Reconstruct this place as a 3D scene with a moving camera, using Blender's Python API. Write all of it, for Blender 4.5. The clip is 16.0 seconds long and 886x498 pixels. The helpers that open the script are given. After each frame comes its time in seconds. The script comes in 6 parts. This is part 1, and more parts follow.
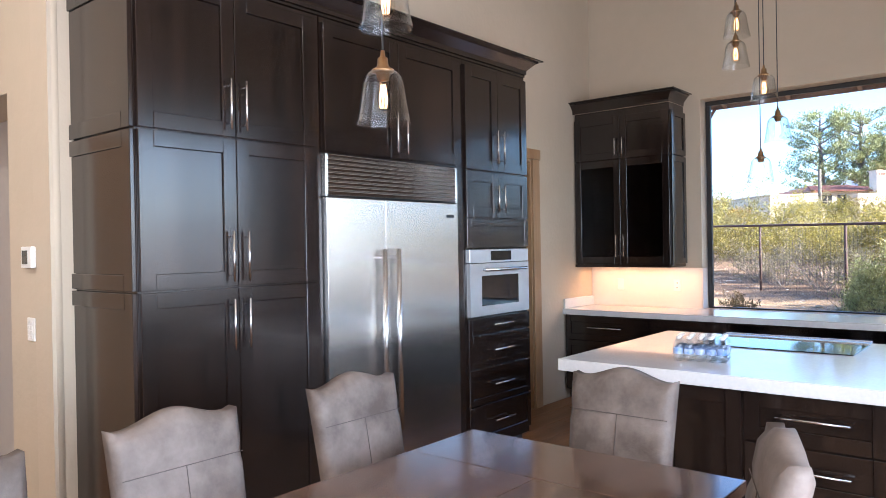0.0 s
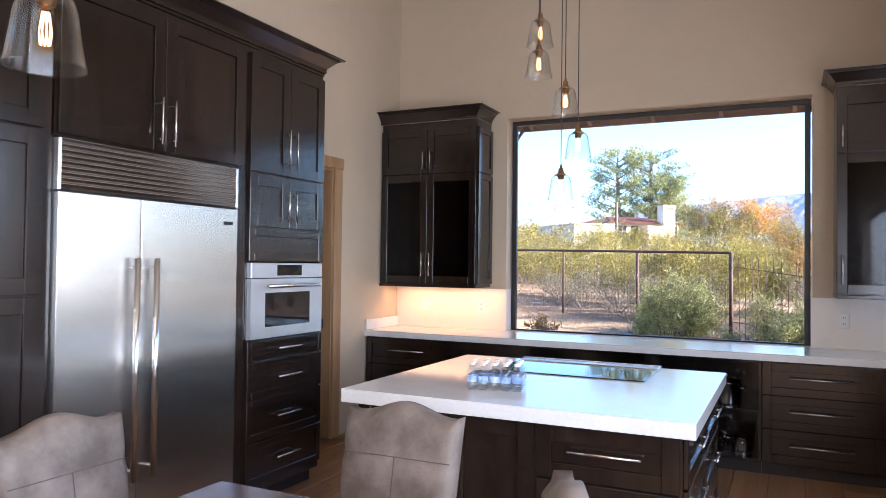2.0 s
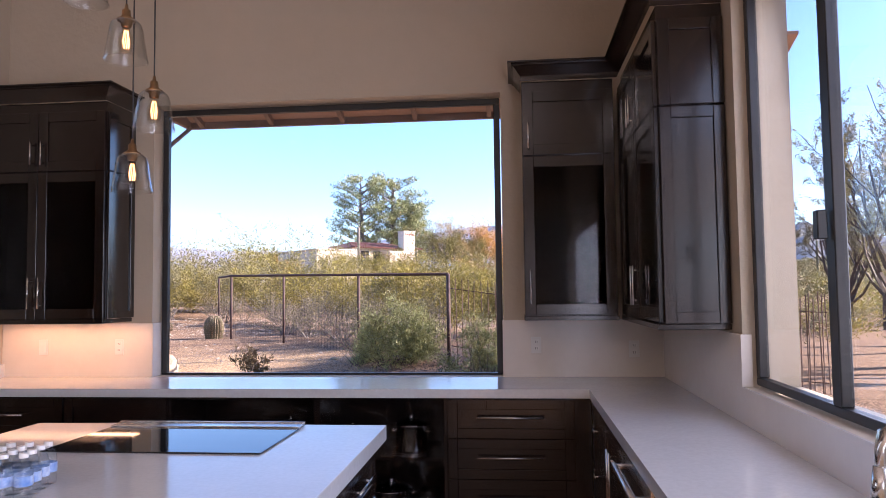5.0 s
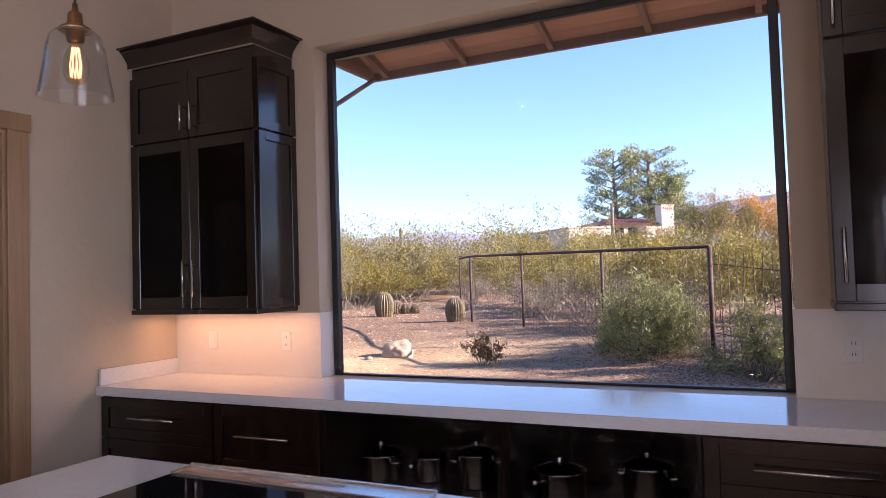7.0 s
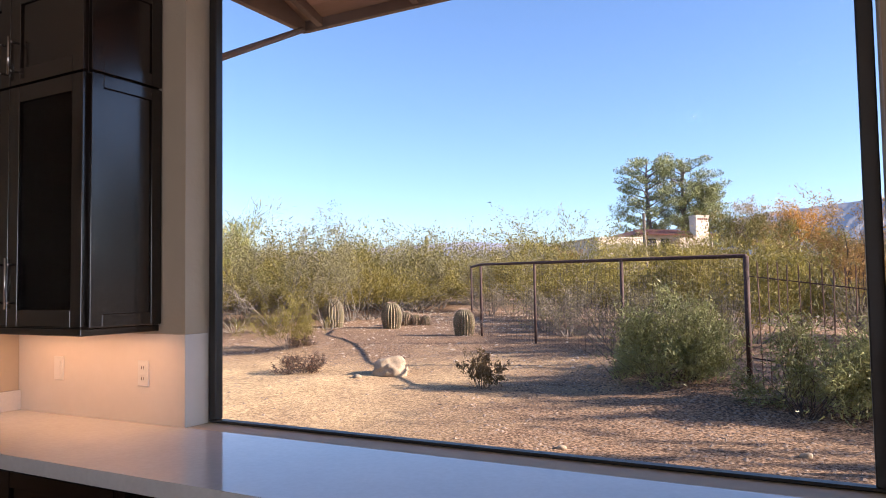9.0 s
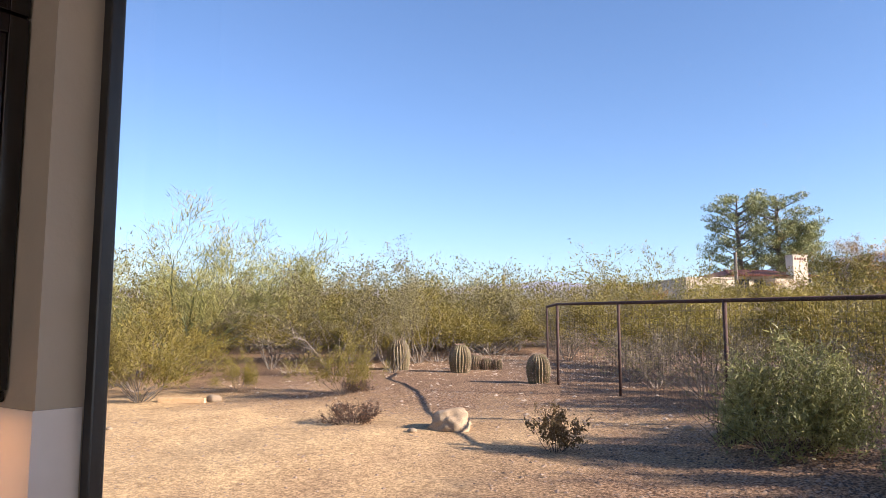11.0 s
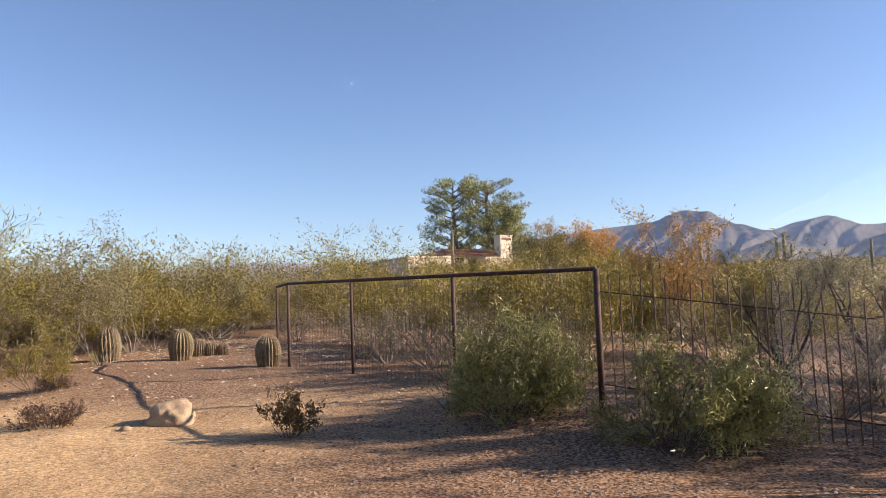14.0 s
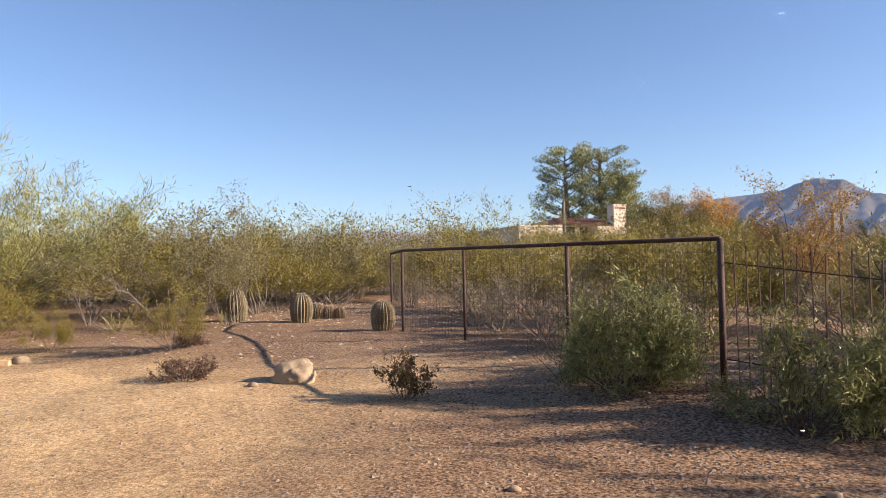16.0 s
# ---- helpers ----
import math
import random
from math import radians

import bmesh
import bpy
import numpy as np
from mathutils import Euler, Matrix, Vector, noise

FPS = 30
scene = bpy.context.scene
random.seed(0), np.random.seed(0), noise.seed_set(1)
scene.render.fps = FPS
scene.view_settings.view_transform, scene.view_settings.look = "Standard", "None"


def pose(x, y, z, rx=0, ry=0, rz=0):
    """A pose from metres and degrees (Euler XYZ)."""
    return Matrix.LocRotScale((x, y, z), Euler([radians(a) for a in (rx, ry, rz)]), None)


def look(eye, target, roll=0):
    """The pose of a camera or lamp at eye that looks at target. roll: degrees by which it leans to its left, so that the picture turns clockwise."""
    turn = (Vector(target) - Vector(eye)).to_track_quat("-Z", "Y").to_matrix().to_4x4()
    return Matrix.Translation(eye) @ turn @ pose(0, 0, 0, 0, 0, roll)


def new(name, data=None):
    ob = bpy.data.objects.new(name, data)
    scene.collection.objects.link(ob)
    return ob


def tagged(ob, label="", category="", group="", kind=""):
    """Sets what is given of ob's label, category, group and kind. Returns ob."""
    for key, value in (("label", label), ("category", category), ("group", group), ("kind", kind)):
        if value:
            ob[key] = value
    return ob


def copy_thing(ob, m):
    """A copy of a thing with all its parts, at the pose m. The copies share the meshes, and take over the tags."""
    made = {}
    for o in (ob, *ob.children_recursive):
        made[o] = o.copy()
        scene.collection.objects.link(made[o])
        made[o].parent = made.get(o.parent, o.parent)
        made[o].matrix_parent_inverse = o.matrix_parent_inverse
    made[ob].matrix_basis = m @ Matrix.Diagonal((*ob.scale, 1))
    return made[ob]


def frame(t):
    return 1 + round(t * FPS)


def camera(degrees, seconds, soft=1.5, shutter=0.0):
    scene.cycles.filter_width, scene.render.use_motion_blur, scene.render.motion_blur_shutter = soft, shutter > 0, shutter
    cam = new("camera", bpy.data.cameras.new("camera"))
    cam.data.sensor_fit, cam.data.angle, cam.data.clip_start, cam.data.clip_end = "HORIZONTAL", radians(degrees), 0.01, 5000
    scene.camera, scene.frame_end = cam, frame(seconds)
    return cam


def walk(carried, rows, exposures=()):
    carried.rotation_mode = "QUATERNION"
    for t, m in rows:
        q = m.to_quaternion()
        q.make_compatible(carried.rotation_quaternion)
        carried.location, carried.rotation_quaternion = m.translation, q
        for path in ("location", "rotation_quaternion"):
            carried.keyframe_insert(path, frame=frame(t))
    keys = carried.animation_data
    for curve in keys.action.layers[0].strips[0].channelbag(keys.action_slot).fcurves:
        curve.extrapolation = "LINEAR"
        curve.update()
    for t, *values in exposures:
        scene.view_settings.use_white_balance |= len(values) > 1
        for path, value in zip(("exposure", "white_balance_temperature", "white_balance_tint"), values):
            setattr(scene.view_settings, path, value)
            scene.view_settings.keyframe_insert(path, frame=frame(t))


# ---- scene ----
cam = camera(63.2, 16.0, soft=0.6)
PATH = [
    (0, (-0.073, 0.18, 1.584), (-1.351, 1.719, 1.575), -1.0),
    (0.5, (-0.074, 0.223, 1.578), (-1.538, 1.584, 1.55), 0.4),
    (1, (-0.055, 0.301, 1.566), (-1.483, 1.701, 1.526), -0.1),
    (1.5, (-0.108, 0.503, 1.531), (-1.258, 2.139, 1.506), 0.3),
    (2, (-0.183, 0.703, 1.558), (-1.046, 2.507, 1.6), 0.7),
    (2.5, (-0.157, 0.75, 1.576), (-0.895, 2.608, 1.64), 0.3),
    (3, (-0.162, 0.809, 1.562), (-0.638, 2.751, 1.621), 0.4),
    (3.2, (-0.128, 0.886, 1.551), (-0.459, 2.857, 1.618), 0.6),
    (5.3, (0.103, 2.302, 1.539), (-0.1, 4.288, 1.662), -0.7),
    (5.5, (0.092, 2.461, 1.551), (-0.209, 4.434, 1.677), -0.5),
    (6, (0.046, 2.869, 1.537), (-0.434, 4.807, 1.652), -0.9),
    (6.5, (0.049, 3.256, 1.497), (-0.637, 5.133, 1.578), -1.7),
    (7, (0.015, 3.593, 1.523), (-0.863, 5.388, 1.598), -1.8),
    (7.5, (-0.091, 3.985, 1.528), (-1.003, 5.762, 1.62), -1.6),
    (8, (-0.108, 4.369, 1.515), (-1.032, 6.139, 1.623), -1.6),
    (8.2, (-0.109, 4.503, 1.532), (-1.033, 6.273, 1.646), -1.6),
    (10.3, (-0.408, 5.956, 1.484), (-1.464, 7.653, 1.57), -0.8),
    (10.4, (-0.452, 6.028, 1.49), (-1.529, 7.708, 1.61), -1.8),
    (10.5, (-0.503, 6.065, 1.498), (-1.578, 7.747, 1.614), -0.5),
    (11, (-0.663, 6.295, 1.543), (-1.8, 7.927, 1.756), -0.0),
    (11.5, (-0.825, 6.545, 1.523), (-1.995, 8.143, 1.799), -0.6),
    (12, (-0.897, 6.575, 1.525), (-1.58, 8.439, 1.768), 0.6),
    (12.5, (-0.896, 6.580, 1.552), (-1.044, 8.562, 1.774), 0.6),
    (13, (-0.871, 6.580, 1.556), (-1.017, 8.565, 1.751), -0.8),
    (13.5, (-0.865, 6.580, 1.519), (-1.168, 8.549, 1.693), -1.9),
    (14, (-0.898, 6.580, 1.526), (-1.356, 8.521, 1.672), -2.0),
    (14.5, (-0.904, 6.580, 1.511), (-1.417, 8.510, 1.631), -1.7),
    (15, (-0.879, 6.580, 1.512), (-1.383, 8.513, 1.603), -1.1),
    (15.5, (-0.905, 6.580, 1.496), (-1.45, 8.503, 1.569), -0.9),
    (16, (-0.947, 6.580, 1.514), (-1.698, 8.433, 1.582), -1.0),
]
walk(cam, [(t, look(eye, target, roll)) for t, eye, target, roll in PATH],
     exposures=[(0, 3.0, 5000, 12), (1, 2.97, 4850, 12), (1.5, 3.0, 5000, 12), (2.5, 2.95, 5150, 18), (3.2, 2.8, 5350, 22), (5.3, 2.28, 5300, 29), (6, 2.18, 5100, 31), (7, 2.12, 5400, 30), (8.2, 1.9, 5500, 25), (10.3, 1.55, 5750, 20), (11.3, 1.45, 5700, 20), (12, 1.24, 6250, 22), (13, 1.25, 6500, 28), (14, 1.22, 6100, 22), (16, 1.22, 6000, 20)])

# ---- light ----
SUN_AZ, SUN_EL = radians(79), radians(22.5)
world = bpy.data.worlds.new("world")
scene.world = world
world.use_nodes = True
wn = world.node_tree.nodes
sky = wn.new("ShaderNodeTexSky")
sky.sky_type, sky.sun_disc = "NISHITA", False
sky.sun_elevation, sky.sun_rotation = SUN_EL, SUN_AZ
sky.altitude, sky.air_density, sky.dust_density, sky.ozone_density = 600, 1.0, 0.5, 2.2
wn["Background"].inputs["Strength"].default_value = 0.075
world.node_tree.links.new(sky.outputs[0], wn["Background"].inputs["Color"])

sun_data = bpy.data.lights.new("sun", "SUN")
sun_data.energy, sun_data.angle, sun_data.color = 5.0, radians(0.5), (1.0, 0.82, 0.58)
sun_lamp = new("sun", sun_data)
SUN_WAY = Vector((math.sin(SUN_AZ) * math.cos(SUN_EL), math.cos(SUN_AZ) * math.cos(SUN_EL), math.sin(SUN_EL)))
sun_lamp.matrix_world = look(SUN_WAY * 50, (0, 0, 0))


def area_lamp(name, eye, target, w, h, watts, colour):
    data = bpy.data.lights.new(name, "AREA")
    data.shape, data.size, data.size_y, data.energy, data.color = "RECTANGLE", w, h, watts, colour
    ob = new(name, data)
    ob.matrix_world = look(eye, target)
    return ob


# fill lamp in an assumed, unseen east opening, an added sky fill at the sink window, and the strip under the wall
# cabinet
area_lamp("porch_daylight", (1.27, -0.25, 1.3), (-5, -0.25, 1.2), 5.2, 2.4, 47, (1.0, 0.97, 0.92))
area_lamp("sink_window_daylight", (1.36, 4.3, 2.0), (-5, 4.6, 1.4), 2.3, 1.7, 5, (1.0, 0.96, 0.9))
area_lamp("under_cabinet_strip", (-3.2, 7.08, 1.325), (-3.2, 7.1, 0.9), 1.1, 0.10, 0.95, (1.0, 0.48, 0.19))


# ---- materials ----
def material(name, base, other=None, rough=0.5, metal=0.0, scale=(3, 3, 3), detail=6, bump=0.0, bump_scale=60.0, spec=0.5,
             coat=0.0, rough_var=0.0, lo=0.35, hi=0.65, per_object=0.0, fine=0.25):
    """Two colours mixed by a coarse and a fine noise in metres, with fine relief and uneven gloss."""
    m = bpy.data.materials.new(name)
    m.use_nodes = True
    nt = m.node_tree
    n, l = nt.nodes, nt.links
    b = n["Principled BSDF"]
    b.inputs["Roughness"].default_value = rough
    b.inputs["Metallic"].default_value = metal
    b.inputs["Specular IOR Level"].default_value = spec
    b.inputs["Coat Weight"].default_value = coat
    b.inputs["Coat Roughness"].default_value = 0.105
    other = other or tuple(c * 0.8 for c in base)
    tc = n.new("ShaderNodeTexCoord")
    info = n.new("ShaderNodeObjectInfo")
    shift = n.new("ShaderNodeVectorMath")
    shift.operation = "MULTIPLY_ADD"
    l.new(info.outputs["Random"], shift.inputs[0])
    shift.inputs[1].default_value = (7.3, 3.1, 5.7)
    l.new(tc.outputs["Object"], shift.inputs[2])
    mp = n.new("ShaderNodeMapping")
    mp.inputs["Scale"].default_value = scale
    l.new(shift.outputs[0], mp.inputs["Vector"])
    coarse = n.new("ShaderNodeTexNoise")
    coarse.inputs["Scale"].default_value, coarse.inputs["Detail"].default_value = 1.0, detail
    l.new(mp.outputs[0], coarse.inputs["Vector"])
    small = n.new("ShaderNodeTexNoise")
    small.inputs["Scale"].default_value, small.inputs["Detail"].default_value = 9.0, 4
    l.new(mp.outputs[0], small.inputs["Vector"])
    mixed = n.new("ShaderNodeMix")
    mixed.inputs[0].default_value = fine
    l.new(coarse.outputs["Fac"], mixed.inputs[2])
    l.new(small.outputs["Fac"], mixed.inputs[3])
    ramp = n.new("ShaderNodeValToRGB")
    ramp.color_ramp.elements[0].position, ramp.color_ramp.elements[0].color = lo, (*base, 1)
    ramp.color_ramp.elements[1].position, ramp.color_ramp.elements[1].color = hi, (*other, 1)
    l.new(mixed.outputs[0], ramp.inputs["Fac"])
    colour = ramp.outputs["Color"]
    if per_object:
        hsv = n.new("ShaderNodeHueSaturation")
        span = n.new("ShaderNodeMapRange")
        span.inputs["To Min"].default_value, span.inputs["To Max"].default_value = 1 - per_object, 1 + per_object
        l.new(info.outputs["Random"], span.inputs["Value"])
        l.new(span.outputs[0], hsv.inputs["Value"])
        l.new(colour, hsv.inputs["Color"])
        colour = hsv.outputs["Color"]
    l.new(colour, b.inputs["Base Color"])
    if rough_var:
        rr = n.new("ShaderNodeMapRange")
        rr.inputs["To Min"].default_value, rr.inputs["To Max"].default_value = rough - rough_var, rough + rough_var
        l.new(small.outputs["Fac"], rr.inputs["Value"])
        l.new(rr.outputs[0], b.inputs["Roughness"])
    if bump:
        grain = n.new("ShaderNodeTexNoise")
        grain.inputs["Scale"].default_value, grain.inputs["Detail"].default_value = bump_scale, 5
        l.new(tc.outputs["Object"], grain.inputs["Vector"])
        bp = n.new("ShaderNodeBump")
        bp.inputs["Strength"].default_value, bp.inputs["Distance"].default_value = bump, 0.01
        l.new(grain.outputs["Fac"], bp.inputs["Height"])
        l.new(bp.outputs[0], b.inputs["Normal"])
    return m


def clear_glass(name, tint=(1, 1, 1), ior=1.5, rough=0.0, rim=5.0):
    """A thin clear pane: see-through, with a gloss that grows at grazing angles."""
    m = bpy.data.materials.new(name)
    m.use_nodes = True
    nt = m.node_tree
    n, l = nt.nodes, nt.links
    n.remove(n["Principled BSDF"])
    clear, gloss, mix, facing, power, grow = (n.new(k) for k in ("ShaderNodeBsdfTransparent", "ShaderNodeBsdfGlossy", "ShaderNodeMixShader", "ShaderNodeLayerWeight", "ShaderNodeMath", "ShaderNodeMath"))
    clear.inputs["Color"].default_value = (*tint, 1)
    gloss.inputs["Roughness"].default_value = rough
    facing.inputs["Blend"].default_value = 0.5
    power.operation, grow.operation = "POWER", "MULTIPLY_ADD"
    power.inputs[1].default_value = rim
    f0 = ((ior - 1) / (ior + 1)) ** 2
    grow.inputs[1].default_value, grow.inputs[2].default_value = 0.9 - f0, f0
    l.new(facing.outputs["Facing"], power.inputs[0])
    l.new(power.outputs[0], grow.inputs[0])
    l.new(grow.outputs[0], mix.inputs[0])
    l.new(clear.outputs[0], mix.inputs[1])
    l.new(gloss.outputs[0], mix.inputs[2])
    l.new(mix.outputs[0], n["Material Output"].inputs["Surface"])
    return m


def brushed(m, amount):
    """Stretches a metal's highlights across its grain."""
    b = m.node_tree.nodes["Principled BSDF"]
    b.inputs["Anisotropic"].default_value = amount
    return m


def glowing(name, colour, strength):
    m = bpy.data.materials.new(name)
    m.use_nodes = True
    b = m.node_tree.nodes["Principled BSDF"]
    b.inputs["Emission Color"].default_value = (*colour, 1)
    b.inputs["Emission Strength"].default_value = strength
    return m


PLASTER = material("plaster", (0.475, 0.398, 0.288), (0.525, 0.438, 0.322), rough=0.7, scale=(0.8, 0.8, 0.8), bump=0.25, bump_scale=25)
CEIL = material("ceiling_paint", (0.74, 0.68, 0.58), (0.78, 0.72, 0.62), rough=0.85, bump=0.15, bump_scale=40)
CAB = material("espresso_stained_wood", (0.0056, 0.0037, 0.0032), (0.0235, 0.0138, 0.0095), rough=0.2, scale=(16, 16, 0.7), coat=0.32, bump=0.008, bump_scale=90, rough_var=0.03, per_object=0.28, fine=0.4)
CAB_IN = material("cabinet_inside", (0.022, 0.016, 0.014), (0.034, 0.024, 0.02), rough=0.45)
STEEL = brushed(material("brushed_steel", (0.62, 0.60, 0.575), (0.65, 0.63, 0.60), rough=0.26, metal=1.0, scale=(3, 3, 0.3)), 0.9)
NICKEL = material("satin_nickel", (0.66, 0.63, 0.60), (0.72, 0.70, 0.66), rough=0.22, metal=1.0, scale=(20, 20, 20))
CHROME = material("polished_chrome", (0.75, 0.74, 0.72), (0.8, 0.79, 0.77), rough=0.08, metal=1.0, scale=(20, 20, 20))
BRASS = material("aged_brass", (0.35, 0.22, 0.10), (0.22, 0.14, 0.07), rough=0.38, metal=1.0, scale=(40, 40, 40))
QUARTZ = material("white_quartz", (0.64, 0.63, 0.615), (0.70, 0.69, 0.675), rough=0.09, scale=(6, 6, 6), fine=0.6, rough_var=0.02)
TILE = material("cream_glazed_tile", (0.70, 0.64, 0.57), (0.75, 0.69, 0.62), rough=0.18, scale=(2.5, 2.5, 2.5), rough_var=0.04)
OVEN_WHITE = material("pale_brushed_steel", (0.56, 0.56, 0.565), (0.62, 0.62, 0.625), rough=0.3, metal=0.6, scale=(4, 4, 4))
BLACK_GLASS = material("black_ceramic_glass", (0.006, 0.006, 0.007), (0.009, 0.009, 0.010), rough=0.04, scale=(4, 4, 4))
BLACK = material("black_metal", (0.012, 0.012, 0.012), (0.02, 0.019, 0.018), rough=0.4, scale=(8, 8, 8))
ALDER = material("knotty_alder", (0.38, 0.24, 0.12), (0.25, 0.145, 0.065), rough=0.42, scale=(9, 9, 0.7), bump=0.08, bump_scale=80, per_object=0.08)
FLOOR_WOOD = material("floor_planks", (0.30, 0.165, 0.08), (0.18, 0.095, 0.045), rough=0.38, scale=(10, 0.8, 10), bump=0.08, bump_scale=70, per_object=0.22, rough_var=0.06)
TABLE_WOOD = material("dark_table_wood", (0.15, 0.09, 0.06), (0.04, 0.023, 0.015), rough=0.22, scale=(26, 1.2, 26), bump=0.06, bump_scale=40, coat=0.7, rough_var=0.08, per_object=0.12, fine=0.4)
LEATHER = material("distressed_taupe_suede", (0.21, 0.17, 0.145), (0.09, 0.068, 0.054), rough=0.6, scale=(6, 6, 6), bump=0.12, bump_scale=90, detail=5, fine=0.12)
WHITE_PLASTIC = material("white_plastic", (0.72, 0.70, 0.66), (0.76, 0.74, 0.70), rough=0.35)
GREY_SCREEN = material("grey_display", (0.05, 0.055, 0.05), (0.07, 0.075, 0.07), rough=0.2)
BOARD = material("maple_board", (0.62, 0.45, 0.26), (0.48, 0.32, 0.17), rough=0.45, scale=(20, 2, 20))
QUARTZ_FLOOR = material("outer_slab_concrete", (0.38, 0.35, 0.31), (0.30, 0.27, 0.24), rough=0.85, scale=(2, 2, 2))
CAULK = material("dark_joint", (0.010, 0.007, 0.005), (0.014, 0.01, 0.008), rough=0.8)
PANE = clear_glass("window_pane", (0.985, 0.99, 0.985), 1.17)
SHADE = clear_glass("clear_shade_glass", (0.95, 0.955, 0.955), 1.36, rim=3.6)
BULB = clear_glass("bulb_glass", (1.0, 0.96, 0.88), 1.3)
CAB_GLASS = clear_glass("smoked_cabinet_glass", (0.55, 0.55, 0.56), 1.27)
BOTTLE = clear_glass("bottle_plastic", (0.95, 0.97, 0.99), 1.6)
LABEL_BLUE = material("blue_label", (0.10, 0.22, 0.55), (0.55, 0.62, 0.75), rough=0.4, scale=(30, 30, 30))
FILAMENT = glowing("filament", (1.0, 0.33, 0.05), 1.0)


# ---- mesh helpers ----
def add_box(bm, x0, x1, y0, y1, z0, z1):
    v = [bm.verts.new((x, y, z)) for z in (z0, z1) for y in (y0, y1) for x in (x0, x1)]
    return [bm.faces.new([v[i] for i in f]) for f in ((0, 2, 3, 1), (4, 5, 7, 6), (0, 1, 5, 4), (1, 3, 7, 5), (3, 2, 6, 7), (2, 0, 4, 6))]


def add_tube(bm, path, radius, sides=10, caps=True):
    """A tube along points; radius a number or one for each point."""
    rings, pts = [], [Vector(p) for p in path]
    radii = radius if isinstance(radius, (list, tuple)) else [radius] * len(pts)
    for i, p in enumerate(pts):
        way = (pts[min(i + 1, len(pts) - 1)] - pts[max(i - 1, 0)]).normalized()
        side = way.cross(Vector((0, 0, 1)) if abs(way.z) < 0.9 else Vector((1, 0, 0))).normalized()
        up = side.cross(way)
        rings.append([bm.verts.new(p + radii[i] * (math.cos(a) * side + math.sin(a) * up)) for a in (2 * math.pi * k / sides for k in range(sides))])
    for r, s in zip(rings, rings[1:]):
        for k in range(sides):
            bm.faces.new((r[k], r[(k + 1) % sides], s[(k + 1) % sides], s[k]))
    if caps:
        bm.faces.new(rings[0][::-1]), bm.faces.new(rings[-1])


def add_lathe(bm, profile, sides=24, centre=(0, 0)):
    """A turned shape from (radius, z) pairs."""
    rings = [[bm.verts.new((centre[0] + r * math.cos(2 * math.pi * k / sides), centre[1] + r * math.sin(2 * math.pi * k / sides), z)) for k in range(sides)] for r, z in profile]
    for r, s in zip(rings, rings[1:]):
        for k in range(sides):
            bm.faces.new((r[k], r[(k + 1) % sides], s[(k + 1) % sides], s[k]))
    return rings


def done(name, bm, mat, parent=None, bevel=0.0, smooth=False, segments=1, loc=None):
    if bevel:
        bmesh.ops.bevel(bm, geom=list(bm.edges), offset=bevel, segments=segments, affect="EDGES", profile=0.6)
    bmesh.ops.recalc_face_normals(bm, faces=bm.faces)
    me = bpy.data.meshes.new(name)
    bm.to_mesh(me)
    bm.free()
    if smooth:
        for p in me.polygons:
            p.use_smooth = True
    me.materials.append(mat)
    ob = new(name, me)
    if parent:
        ob.parent = parent
    if loc:
        ob.location = loc
    return ob


def box(name, x0, x1, y0, y1, z0, z1, mat, parent=None, bevel=0.0, segments=1):
    bm = bmesh.new()
    add_box(bm, x0, x1, y0, y1, z0, z1)
    return done(name, bm, mat, parent, bevel, segments=segments)


def boxes(name, list_of, mat, parent=None, bevel=0.0):
    bm = bmesh.new()
    for b in list_of:
        add_box(bm, *b)
    return done(name, bm, mat, parent, bevel)


def thing(name, m, label, category, group=""):
    ob = new(name)
    ob.empty_display_size = 0.1
    ob.matrix_world = m
    return tagged(ob, label, category, group)


def wall(name, x0, x1, y0, y1, z0, z1, holes, along, label, mat=PLASTER):
    """A thick wall, cut through by holes (a0, a1, z0, z1) along x or y."""
    cuts = sorted({x0 if along == "x" else y0, x1 if along == "x" else y1, *(h[0] for h in holes), *(h[1] for h in holes)})
    bm = bmesh.new()
    for a, b in zip(cuts, cuts[1:]):
        spans = [(z0, z1)]
        for h in holes:
            if h[0] <= a and b <= h[1]:
                spans = [s for lo, hi in spans for s in ((lo, min(hi, h[2])), (max(lo, h[3]), hi)) if s[1] - s[0] > 1e-4]
        for lo, hi in spans:
            add_box(bm, *((a, b, y0, y1) if along == "x" else (x0, x1, a, b)), lo, hi)
    bmesh.ops.remove_doubles(bm, verts=bm.verts, dist=1e-5)
    seen = {}
    for f in bm.faces:
        seen.setdefault(tuple(sorted(v.index for v in f.verts)), []).append(f)
    bm.verts.index_update()
    seen = {}
    for f in bm.faces:
        seen.setdefault(tuple(sorted(v.index for v in f.verts)), []).append(f)
    bmesh.ops.delete(bm, geom=[f for fs in seen.values() if len(fs) > 1 for f in fs], context="FACES_ONLY")
    return tagged(done(name, bm, mat), label, "wall", kind="structure")


